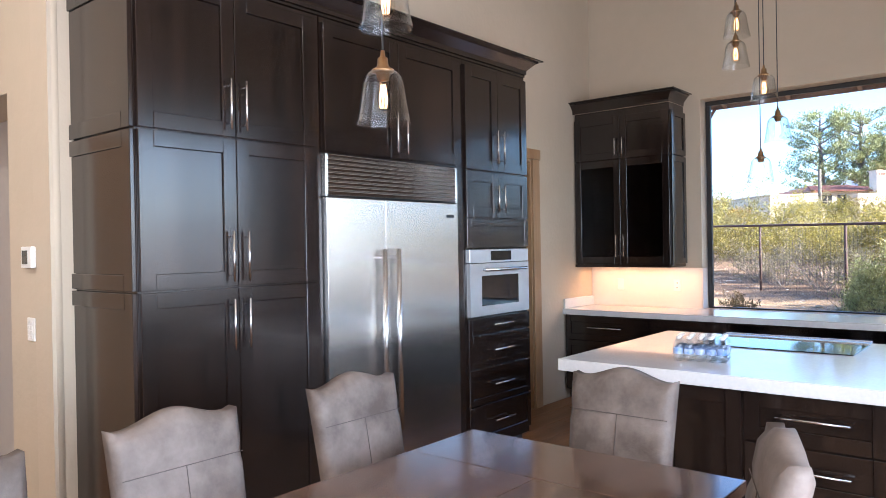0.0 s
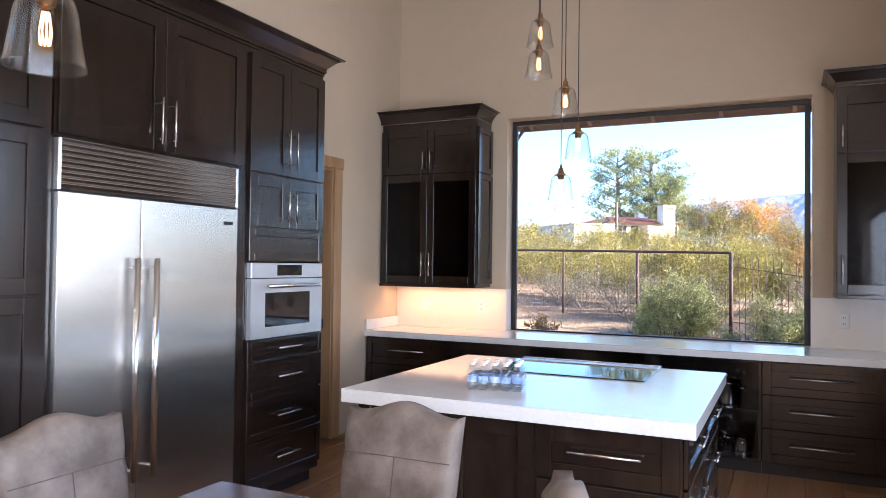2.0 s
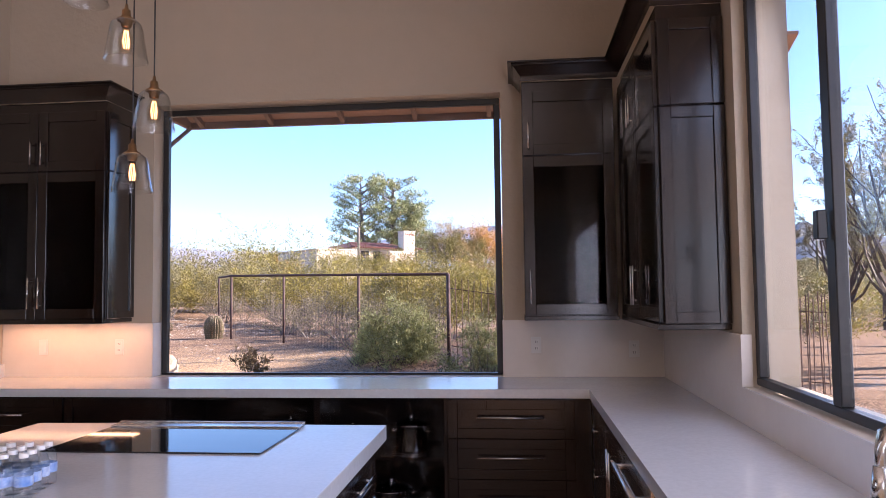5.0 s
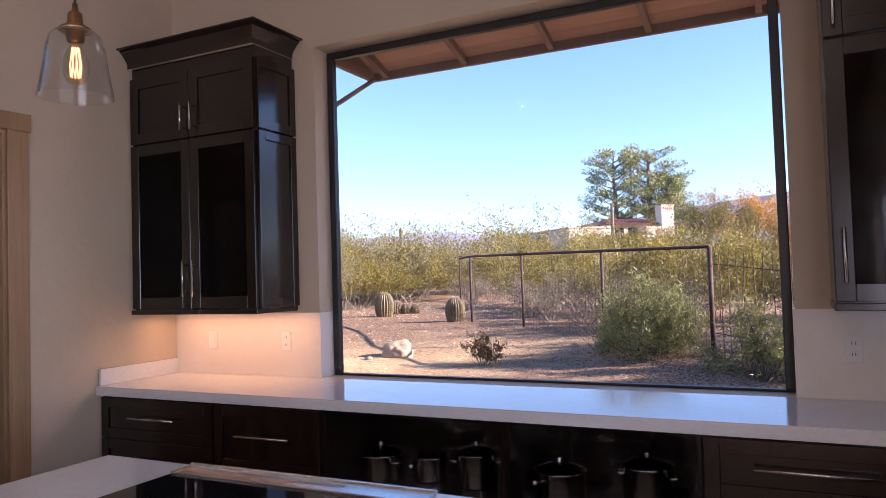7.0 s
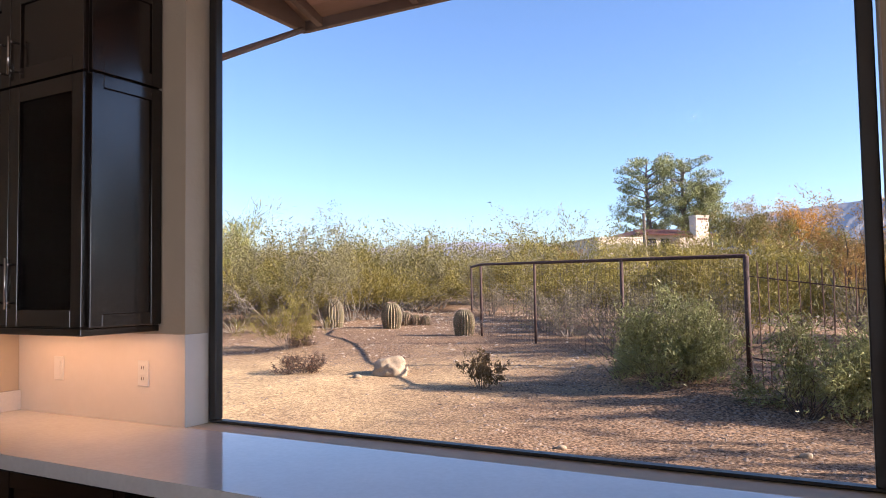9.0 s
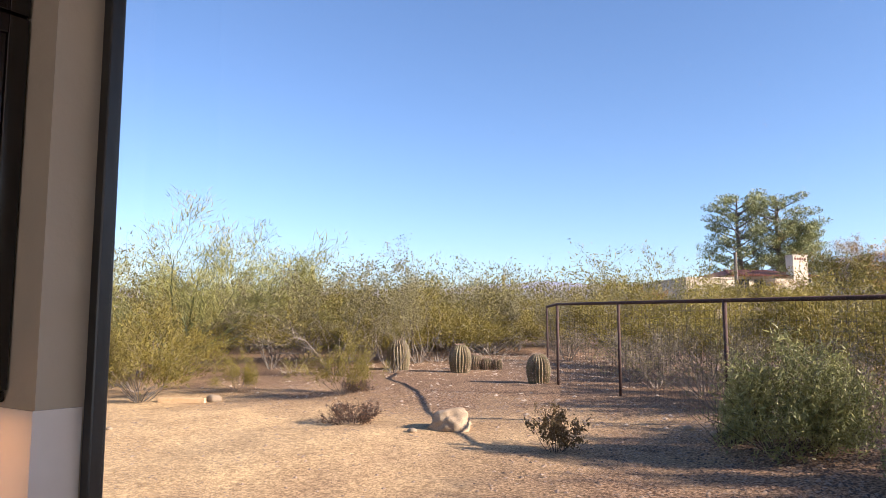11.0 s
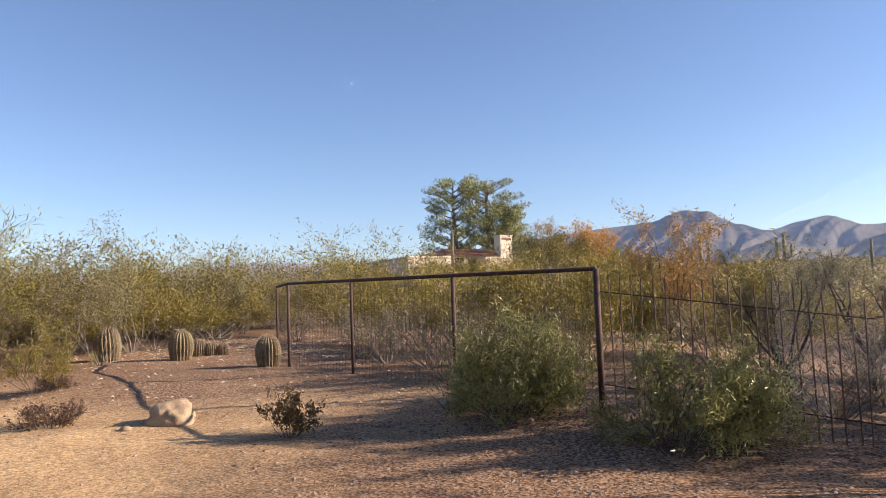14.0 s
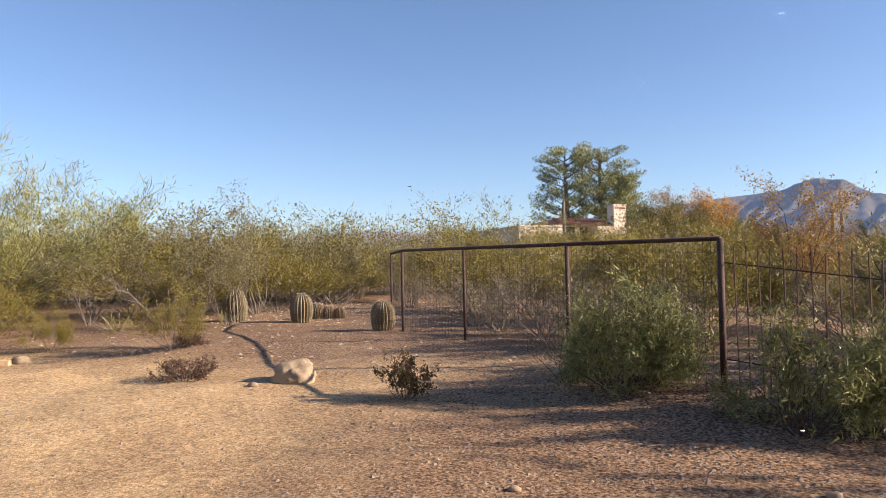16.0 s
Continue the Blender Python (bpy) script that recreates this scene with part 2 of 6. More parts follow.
# ---- the shell ----
XW, XE, YN, TOP = -3.84, 1.12, 7.26, 4.4
WIN = (-2.64, 0.0, 0.92, 2.98)
SINKWIN = (3.1, 5.50, 1.085, 2.92)
wall("wall_north", XW - 0.2, XE + 0.25, YN, YN + 0.188, -0.3, TOP, [WIN], "x", "tan plaster wall round the big picture window")
wall("wall_east", XE, XE + 0.25, -5, YN, -0.3, TOP, [SINKWIN, (-2.9, 2.4, 0.0, 2.6)], "y", "tan plaster wall with the sink window and an assumed, unseen opening")
wall("wall_west", XW - 0.2, XW, 1.68, YN, -0.3, TOP, [(5.18, 6.07, 0.0, 2.4)], "y", "tan plaster wall with a wooden door")
wall("wall_hall", -6.3, XW - 0.2, 1.68, 1.99, -0.3, TOP, [(-6.05, -4.36, 0.0, 2.45)], "x", "tan plaster wall with a deep doorway recess")
# recess back: a darker, greyer plaster colour stands for the shade there
box("wall_recess", -6.3, -4.2, 1.995, 2.12, -0.3, TOP, material("shaded_plaster", (0.40, 0.36, 0.33), (0.44, 0.40, 0.36), rough=0.7), bevel=0)
tagged(bpy.data.objects["wall_recess"], "plaster wall at the back of the recess, its shade put into the grey", "wall", kind="structure")
wall("wall_far_west", -6.3, -6.1, -5, 1.68, -0.3, TOP, [], "y", "tan plaster wall beyond the dining table")
wall("wall_south", -6.3, XE + 0.25, -5.2, -5, -0.3, TOP, [], "x", "plain plaster wall behind the dining table")
wall("wall_pantry", -6.3, XW - 0.2, 7.0, 7.2, -0.3, TOP, [], "x", "plaster wall closing the space behind the door")
tagged(box("ceiling", -6.4, XE + 0.35, -5.3, YN + 0.3, TOP, TOP + 0.15, CEIL), "high pale plaster ceiling", "ceiling", kind="structure")
tagged(box("floor", -6.3, XE + 0.2, -5.1, YN + 0.1, -0.2, -0.012, CAULK), "brown wooden plank floor", "floor", kind="structure")
# unseen roof, added to keep low sun out of the assumed opening, and its floor
tagged(box("porch_roof", XE + 0.25, 8.2, -5.2, 2.5, 2.75, 2.95, CEIL), "plain unseen roof slab added to block sun on the dining side", "roof", kind="structure")
tagged(box("porch_floor", XE + 0.2, 8.2, -5.2, 2.5, -0.25, -0.03, QUARTZ_FLOOR), "pale concrete floor slab added unseen under the outer roof", "floor", kind="structure")
# rounded plaster corner beside the pantry
bm = bmesh.new()
add_tube(bm, [(XW - 0.03, 1.715, 0), (XW - 0.03, 1.715, TOP)], 0.035, 16)
tagged(done("trim_corner", bm, PLASTER, smooth=True), "rounded plaster corner bead of the wall end", "wall", kind="structure")


def window(name, along, a0, a1, z0, z1, plane, posts, label, low=0.035):
    """A black metal frame with panes; along x (facing north) or y (facing east)."""
    w = tagged(new(name), label, "window", kind="structure")
    rails = [(a0, a1, z0, z0 + low), (a0, a1, z1 - 0.045, z1), (a0, a0 + 0.045, z0 + low, z1 - 0.045), (a1 - 0.045, a1, z0 + low, z1 - 0.045)]
    rails += [(p - 0.035, p + 0.035, z0 + low, z1 - 0.045) for p in posts]
    for r in rails:
        c = (r[0], r[1], plane - 0.022, plane + 0.022, r[2], r[3]) if along == "x" else (plane - 0.022, plane + 0.022, r[0], r[1], r[2], r[3])
        box("frame", *c, BLACK, w, 0.004)
    marks = [a0 + 0.045, *posts, a1 - 0.045]
    for p, q in zip(marks, marks[1:]):
        p, q = p + (0.035 if p in posts else 0), q - (0.035 if q in posts else 0)
        c = (p, q, plane - 0.004, plane + 0.004, z0 + low, z1 - 0.045) if along == "x" else (plane - 0.004, plane + 0.004, p, q, z0 + low, z1 - 0.045)
        pane = box("pane", *c, PANE, w)
        pane.visible_shadow = False
    return w


window("window_1", "x", WIN[0] + 0.01, WIN[1] - 0.01, WIN[2] + 0.002, WIN[3] - 0.01, 7.407, [], "large fixed picture window in a black metal frame", 0.012)
sw = window("window_2", "y", SINKWIN[0] + 0.01, SINKWIN[1] - 0.01, SINKWIN[2] + 0.01, SINKWIN[3] - 0.01, XE + 0.075, [3.90, 4.66], "sliding window over the sink in a dark metal frame")
box("latch", XE + 0.005, XE + 0.039, 4.64, 4.68, 1.70, 1.80, BLACK, sw, 0.004)


# ---- cabinets ----
def bar_pull(parent, x, z, length, upright, y=-0.022):
    """A round bar handle on two posts, standing off a front that faces -y."""
    bm = bmesh.new()
    d = Vector((0, 0, 1)) if upright else Vector((1, 0, 0))
    c = Vector((x, y - 0.032, z))
    add_tube(bm, [c - d * length / 2, c + d * length / 2], 0.0065, 8)
    for s in (-0.38, 0.38):
        add_tube(bm, [c + d * length * s, c + d * length * s + Vector((0, 0.034, 0))], 0.005, 6)
    return done("handle", bm, NICKEL, parent, smooth=True)


def shaker(parent, x0, x1, z0, z1, name="door", rail=0.075, glass=False, pull=None):
    """A framed front with a recessed panel (or glass), 22 mm thick, facing -y at local y = 0. pull: (x, z, length, upright)."""
    g = 0.002
    x0, x1, z0, z1 = x0 + g, x1 - g, z0 + g, z1 - g
    rail = min(rail, (z1 - z0) * 0.3, (x1 - x0) * 0.3)
    bm = bmesh.new()
    for c in ((x0, x0 + rail, z0, z1), (x1 - rail, x1, z0, z1), (x0 + rail, x1 - rail, z0, z0 + rail), (x0 + rail, x1 - rail, z1 - rail, z1)):
        add_box(bm, c[0], c[1], -0.022, 0, c[2], c[3])
    bmesh.ops.bevel(bm, geom=list(bm.edges), offset=0.0022, segments=1, affect="EDGES")
    d = done(name, bm, CAB, parent)
    if not glass:
        box("panel", x0 + rail + 0.002, x1 - rail - 0.002, -0.012, -0.001, z0 + rail + 0.002, z1 - rail - 0.002, CAB, d)
    if glass:
        p = box("pane", x0 + rail - 0.003, x1 - rail + 0.003, -0.012, -0.008, z0 + rail - 0.003, z1 - rail + 0.003, CAB_GLASS, d)
    if pull:
        bar_pull(d, *pull)
    return d


def carcass(parent, w, depth, z0, z1, open_front=False, name="body", shelves=()):
    if not open_front:
        return box(name, 0, w, 0.001, depth, z0, z1, CAB, parent, 0.0015)
    t = 0.019
    return boxes(name, [(0, t, 0.001, depth, z0, z1), (w - t, w, 0.001, depth, z0, z1), (t, w - t, 0.001, depth, z0, z0 + t), (t, w - t, 0.001, depth, z1 - t, z1),
                        (t, w - t, depth - t, depth, z0 + t, z1 - t)] + [(t, w - t, 0.03, depth - t, s, s + t) for s in shelves], CAB, parent)


def crown(name, path, z0, z1, out, label):
    """Crown moulding swept along plan points, mitred; leans out to its right-hand side."""
    profile = [(0.0, 0.0), (0.012, 0.0), (0.012, 0.18), (0.03, 0.3), (0.55, 0.78), (0.7, 0.82), (0.7, 0.9), (1.0, 0.92), (1.0, 1.0), (0.0, 1.0)]
    pts = [Vector(p) for p in path]
    bm, rings = bmesh.new(), []
    for i, p in enumerate(pts):
        a = (pts[i] - pts[i - 1]).normalized() if i else (pts[1] - pts[0]).normalized()
        b = (pts[i + 1] - pts[i]).normalized() if i + 1 < len(pts) else a
        na, nb = Vector((a.y, -a.x)), Vector((b.y, -b.x))
        n = (na + nb) / (1 + na.dot(nb))
        rings.append([bm.verts.new((p.x + n.x * out * u, p.y + n.y * out * u, z0 + (z1 - z0) * v)) for u, v in profile])
    k = len(profile)
    for r, s in zip(rings, rings[1:]):
        for j in range(k):
            bm.faces.new((r[j], r[(j + 1) % k], s[(j + 1) % k], s[j]))
    bm.faces.new(rings[0]), bm.faces.new(rings[-1][::-1])
    return tagged(done(name, bm, CAB), label, "moulding", kind="structure")


TALL = "tall cabinets on the pantry wall"
FX = -3.2      # front plane of the tall run
TALL_TOP = 2.875


def west(y):
    return pose(FX - 0.022, y, 0, 0, 0, 90)


def kick(parent, w, h=0.1, depth=0.5):
    box("plinth", 0.0, w, 0.07, depth, 0.0, h, CAB_IN, parent)


# pantry
W = 1.04
pantry = thing("pantry_cabinet", west(1.80), "tall espresso-stained pantry cabinet with six shaker doors", "cabinet", TALL)
carcass(pantry, W + 0.05, 0.70, 0.1, TALL_TOP + 0.03)
kick(pantry, W)
for z0, z1, hz in ((0.11, 1.392, 1.21), (1.398, 2.142, 1.55), (2.148, TALL_TOP, 2.31)):
    shaker(pantry, 0.005, 0.523, z0, z1, pull=(0.523 - 0.045, hz, 0.25, True))
    shaker(pantry, 0.523, W, z0, z1, pull=(0.523 + 0.045, hz, 0.25, True))
    side = shaker(pantry, 0.0, 0.70, z0, z1, name="side_panel")
    side.matrix_local = pose(0, 0.70, 0, 0, 0, -90)

# refrigerator
fr = thing("refrigerator", west(2.90), "built-in stainless steel refrigerator with a louvred grille", "refrigerator")
FW = 1.20
box("body", 0.0, FW, 0.02, 0.62, 0.02, 2.125, BLACK, fr)
box("door", 0.004, 0.472, -0.035, 0.019, 0.11, 1.872, STEEL, fr, 0.004, 2)
box("door", 0.478, FW - 0.004, -0.035, 0.019, 0.11, 1.872, STEEL, fr, 0.004, 2)
box("plinth", 0.01, FW - 0.01, 0.03, 0.1, 0.0, 0.1, STEEL, fr)
box("grille_frame", 0.0, 0.02, -0.035, 0.015, 1.88, 2.12, STEEL, fr, 0.002)
box("grille_frame", FW - 0.02, FW, -0.035, 0.015, 1.88, 2.12, STEEL, fr, 0.002)
for i in range(9):
    bm = bmesh.new()
    z = 1.886 + i * 0.0262
    v = [bm.verts.new((x, y, zz)) for x in (0.021, FW - 0.021) for y, zz in ((0.012, z + 0.002), (-0.024, z + 0.002), (-0.036, z + 0.0205), (-0.034, z + 0.0235), (0.012, z + 0.0235))]
    for j in range(5):
        bm.faces.new((v[j], v[(j + 1) % 5], v[5 + (j + 1) % 5], v[5 + j]))
    bm.faces.new(v[:5]), bm.faces.new(v[5:][::-1])
    done("louvre", bm, STEEL, fr)
for x in (0.412, 0.535):
    bm = bmesh.new()
    add_tube(bm, [(x, -0.09, 0.45), (x, -0.09, 1.57)], 0.016, 14)
    for z in (0.5, 1.52):
        add_tube(bm, [(x, -0.09, z), (x, -0.03, z)], 0.011, 8)
    done("handle", bm, STEEL, fr, smooth=True)
box("badge", FW - 0.125, FW - 0.05, -0.038, -0.034, 1.775, 1.795, BLACK, fr)

# cabinet over the refrigerator with its side posts
over = thing("refrigerator_cabinet", west(2.90), "espresso-stained cabinet above the refrigerator, two shaker doors", "cabinet", TALL)
box("body", 0.0, 1.31, 0.001, 0.62, 2.13, TALL_TOP + 0.03, CAB, over)
box("post", 1.205, 1.308, 0.0, 0.6, 0.0, 2.13, CAB, over, 0.002)
box("post", -0.058, -0.003, 0.0, 0.6, 0.0, 2.13, CAB, over, 0.002)
shaker(over, 0.01, 0.633, 2.142, TALL_TOP, pull=(0.633 - 0.045, 2.30, 0.25, True))
shaker(over, 0.633, 1.262, 2.142, TALL_TOP, pull=(0.633 + 0.045, 2.30, 0.25, True))

# oven tower
tower = thing("oven_tower", west(4.215), "espresso-stained oven tower with doors above and drawers below", "cabinet", TALL)
TW = 0.795
boxes("body", [(0, TW, 0.001, 0.62, 0.1, 1.06), (0, TW, 0.001, 0.62, 1.56, TALL_TOP + 0.03), (0, 0.018, 0.001, 0.62, 1.06, 1.56), (TW - 0.018, TW, 0.001, 0.62, 1.06, 1.56), (0.018, TW - 0.018, 0.5, 0.62, 1.06, 1.56)], CAB, tower)
kick(tower, TW)
for z0, z1, hz, hl in ((2.128, TALL_TOP, 2.31, 0.25), (1.782, 2.12, 1.925, 0.2)):
    shaker(tower, 0.005, 0.40, z0, z1, pull=(0.40 - 0.04, hz, hl, True))
    shaker(tower, 0.40, TW - 0.003, z0, z1, pull=(0.40 + 0.04, hz, hl, True))
shaker(tower, 0.005, TW - 0.003, 1.562, 1.775, name="panel", rail=0.05)
for z0, z1 in ((0.93, 1.055), (0.69, 0.925), (0.425, 0.685), (0.15, 0.42)):
    shaker(tower, 0.005, TW - 0.003, z0, z1, name="drawer", rail=0.045, pull=(TW / 2, (z0 + z1) / 2 + 0.005, 0.24, False))
oven = thing("wall_oven", west(4.215), "pale steel built-in wall oven with a dark glass door", "oven")
box("body", 0.02, TW - 0.02, 0.03, 0.48, 1.065, 1.555, BLACK, oven)
box("control_panel", 0.018, TW - 0.02, -0.03, 0.02, 1.455, 1.552, OVEN_WHITE, oven, 0.003)
box("display", 0.27, 0.53, -0.034, -0.029, 1.47, 1.54, BLACK_GLASS, oven)
boxes("door", [(0.018, 0.155, -0.03, 0.02, 1.07, 1.45), (TW - 0.16, TW - 0.02, -0.03, 0.02, 1.07, 1.45), (0.155, TW - 0.16, -0.03, 0.02, 1.07, 1.14), (0.155, TW - 0.16, -0.03, 0.02, 1.36, 1.45)], OVEN_WHITE, oven)
box("door_glass", 0.155, TW - 0.16, -0.026, 0.01, 1.14, 1.36, BLACK_GLASS, oven)
bm = bmesh.new()
add_tube(bm, [(0.13, -0.085, 1.405), (TW - 0.13, -0.085, 1.405)], 0.012, 12)
for x in (0.18, TW - 0.18):
    add_tube(bm, [(x, -0.085, 1.405), (x, -0.02, 1.405)], 0.009, 8)
done("handle", bm, STEEL, oven, smooth=True)

boxes("frieze_tall", [(FX - 0.64, FX - 0.012, 1.80, 5.01, TALL_TOP + 0.031, 2.93)], CAB)
tagged(bpy.data.objects["frieze_tall"], "dark wooden frieze under the crown of the tall cabinets", "moulding", kind="structure")
crown("trim_crown_tall", [(-3.92, 1.795), (FX, 1.795), (FX, 5.015), (-3.83, 5.015)], 2.925, 3.035, 0.1, "dark wooden crown moulding on the tall cabinets")


# upper cabinets beside the window
def upper(name, m, w, doors, label, depth=0.355, pulls="mid", z0=1.366, split=2.425, z1=2.86):
    """A wall cabinet: glazed doors below, small solid doors above."""
    c = thing(name, m, label, "cabinet", "wall cabinets")
    carcass(c, w, depth, z0, split, True, shelves=(z0 + 0.36, z0 + 0.72))
    box("upper_body", 0, w, 0.001, depth, split + 0.001, z1 + 0.07, CAB, c, 0.0015)
    box("light_rail", -0.006, w + 0.006, -0.028, depth, z0 - 0.03, z0 - 0.001, CAB, c, 0.003)
    cuts = [w * i / doors for i in range(doors + 1)]
    for i, (a, b) in enumerate(zip(cuts, cuts[1:])):
        hx = (b - 0.04 if i % 2 == 0 else a + 0.04) if pulls == "mid" else a + 0.04
        shaker(c, a, b, z0 + 0.004, split - 0.003, glass=True, rail=0.07, pull=(hx, z0 + 0.19, 0.22, True))
        shaker(c, a, b, split + 0.004, z1, rail=0.07, pull=(hx, split + 0.13, 0.17, True))
    return c


def side_panels(c, x, depth, flip, z0=1.366, split=2.425, z1=2.86):
    for a, b in ((z0, split - 0.002), (split + 0.004, z1)):
        s = shaker(c, 0, depth, a, b, name="side_panel", rail=0.055)
        s.matrix_local = pose(x, 0 if flip else depth, 0, 0, 0, 90 if flip else -90)


uw = 1.02
ul = upper("upper_cabinet", pose(-3.825, 6.90, 0), uw, 2, "espresso-stained wall cabinet with dark glass doors over the counter")
side_panels(ul, uw, 0.355, True)
crown("trim_crown_left", [(-3.838, 6.876), (-2.80, 6.876), (-2.80, 7.255)], 2.93, 3.045, 0.085, "dark wooden crown moulding on the wall cabinet")
ur = upper("upper_cabinet", pose(0.15, 6.86, 0), 0.60, 1, "espresso-stained corner wall cabinet with a dark glass door", depth=0.395, pulls="left")
ue = upper("upper_cabinet", pose(0.80, 6.84, 0, 0, 0, -90), 1.20, 2, "espresso-stained wall cabinet with glass doors beside the sink window", depth=0.315)
side_panels(ue, 1.20, 0.315, True)
box("filler", -0.415, -0.002, 0.03, 0.315, 1.34, 2.93, CAB, ue)
crown("trim_crown_right", [(0.145, 7.255), (0.145, 6.836), (0.776, 6.836), (0.776, 5.636), (1.115, 5.636)], 2.93, 3.045, 0.085, "dark wooden crown moulding on the corner wall cabinets")

# base cabinets under the window
BY = 6.652
SLAB = 0.865


def base_unit(name, m, w, label, fronts, depth=0.545, open_front=False, shelves=()):
    c = thing(name, m, label, "cabinet", "base cabinets")
    carcass(c, w, depth, 0.1, SLAB - 0.002, open_front, shelves=shelves)
    kick(c, w)
    for kind, a, b, z0, z1, pl in fronts:
        shaker(c, a, b, z0, z1, name=kind, rail=0.06, pull=pl)
    return c


def drawers(w, zs, length=0.32):
    return [("drawer", 0.004, w - 0.004, a, b, (w / 2, a + (b - a) * 0.55, length, False)) for a, b in zip(zs, zs[1:])]


base_unit("drawer_unit", pose(-3.825, BY, 0), 0.90, "espresso-stained drawer base with bar pulls", drawers(0.90, (0.11, 0.36, 0.61, 0.855), 0.36))
base_unit("drawer_unit", pose(-2.923, BY, 0), 0.72, "espresso-stained drawer base with bar pulls", drawers(0.72, (0.11, 0.50, 0.855), 0.36))
for x, w in ((-2.20, 1.0), (-1.198, 0.84)):
    base_unit("open_shelf_unit", pose(x, BY, 0), w, "open espresso-stained base with shelves of cookware", [], open_front=True, shelves=(0.46,))
base_unit("drawer_unit", pose(-0.356, BY, 0), 0.90, "espresso-stained drawer base with bar pulls", drawers(0.80, (0.11, 0.36, 0.61, 0.855), 0.42))
# along the sink wall
EX = 0.565


def east(y):
    return pose(EX, y, 0, 0, 0, -90)


base_unit("drawer_unit", east(6.60), 0.66, "espresso-stained corner drawer base with bar pulls", drawers(0.66, (0.11, 0.36, 0.61, 0.855), 0.2))
base_unit("pullout_unit", east(5.938), 0.70, "espresso-stained pull-out base with upright handles", [("door", 0.004, 0.35, 0.11, 0.855, (0.31, 0.62, 0.3, True)), ("door", 0.35, 0.696, 0.11, 0.855, (0.39, 0.62, 0.3, True))])
dw = thing("dishwasher", east(5.23), "stainless steel dishwasher under the counter", "dishwasher")
box("body", 0.004, 0.60, 0.02, 0.54, 0.1, SLAB - 0.004, BLACK, dw)
box("door", 0.004, 0.60, -0.025, 0.019, 0.11, 0.855, STEEL, dw, 0.004, 2)
bm = bmesh.new()
add_tube(bm, [(0.03, -0.075, 0.80), (0.575, -0.075, 0.80)], 0.013, 10)
for x in (0.06, 0.545):
    add_tube(bm, [(x, -0.075, 0.80), (x, -0.02, 0.80)], 0.012, 8)
done("handle", bm, STEEL, dw, smooth=True)
base_unit("sink_unit", east(4.625), 2.02, "espresso-stained sink base cabinet", [("door", 0.1 + 0.475 * i, 0.1 + 0.475 * (i + 1), 0.11, 0.60, (0.1 + 0.475 * i + 0.43, 0.5, 0.16, True)) for i in range(4)])

# worktop: one slab with the sink cut out
SX0, SX1, SY0, SY1 = 0.64, 0.99, 3.12, 3.97
wt = thing("worktop", pose(0, 0, 0), "white quartz worktop running under both windows", "worktop")
boxes("slab", [(-3.838, 0.53, 6.61, YN - 0.002, SLAB, 0.92), (WIN[0] + 0.004, WIN[1] - 0.004, YN - 0.002, 7.383, SLAB, 0.9195),
               (0.53, XE - 0.002, SY1, YN - 0.002, SLAB, 0.92), (0.53, XE - 0.002, 2.59, SY0, SLAB, 0.92),
               (0.53, SX0, SY0, SY1, SLAB, 0.92), (SX1, XE - 0.002, SY0, SY1, SLAB, 0.92)], QUARTZ, wt)
box("upstand", -3.838, -3.818, 6.63, YN - 0.006, 0.9205, 1.02, QUARTZ, wt, 0.002)
sink = thing("sink", pose(0, 0, 0), "dark undermount steel sink let into the worktop", "sink")
DARK_STEEL = material("dark_sink_steel", (0.20, 0.18, 0.17), (0.26, 0.24, 0.22), rough=0.35, metal=1.0)
boxes("basin", [(SX0 - 0.015, SX0 - 0.002, SY0, SY1, 0.66, 0.86), (SX1 + 0.002, SX1 + 0.015, SY0, SY1, 0.66, 0.86), (SX0 - 0.002, SX1 + 0.002, SY0 - 0.015, SY0 - 0.002, 0.66, 0.86),
                (SX0 - 0.002, SX1 + 0.002, SY1 + 0.002, SY1 + 0.015, 0.66, 0.86), (SX0 - 0.015, SX1 + 0.015, SY0 - 0.015, SY1 + 0.015, 0.645, 0.66)], DARK_STEEL, sink)
tagged(box("cutting_board", SX0 + 0.012, SX1 - 0.02, 3.14, 3.62, 0.895, 0.93, BOARD, None, 0.006, 2), "pale maple cutting board laid over the sink", "cutting board")
fa = thing("faucet", pose(1.05, 3.72, 0.92), "brushed nickel gooseneck kitchen faucet", "faucet")
bm = bmesh.new()
add_tube(bm, [(0, 0, 0), (0, 0, 0.05)], 0.027, 16)
arc = [(0, 0, 0.05), (0, 0, 0.27)] + [(-0.09 + 0.09 * math.cos(a), 0, 0.27 + 0.09 * math.sin(a)) for a in (math.pi * k / 8 for k in range(1, 9))] + [(-0.185, 0, 0.2)]
add_tube(bm, arc, 0.013, 12)
add_tube(bm, [(-0.18, 0, 0.23), (-0.19, 0, 0.15)], 0.018, 12)
done("spout", bm, NICKEL, fa, smooth=True)
bm = bmesh.new()
add_tube(bm, [(0, 0.02, 0.06), (0.0, 0.1, 0.1)], 0.008, 8)
done("lever", bm, NICKEL, fa, smooth=True)

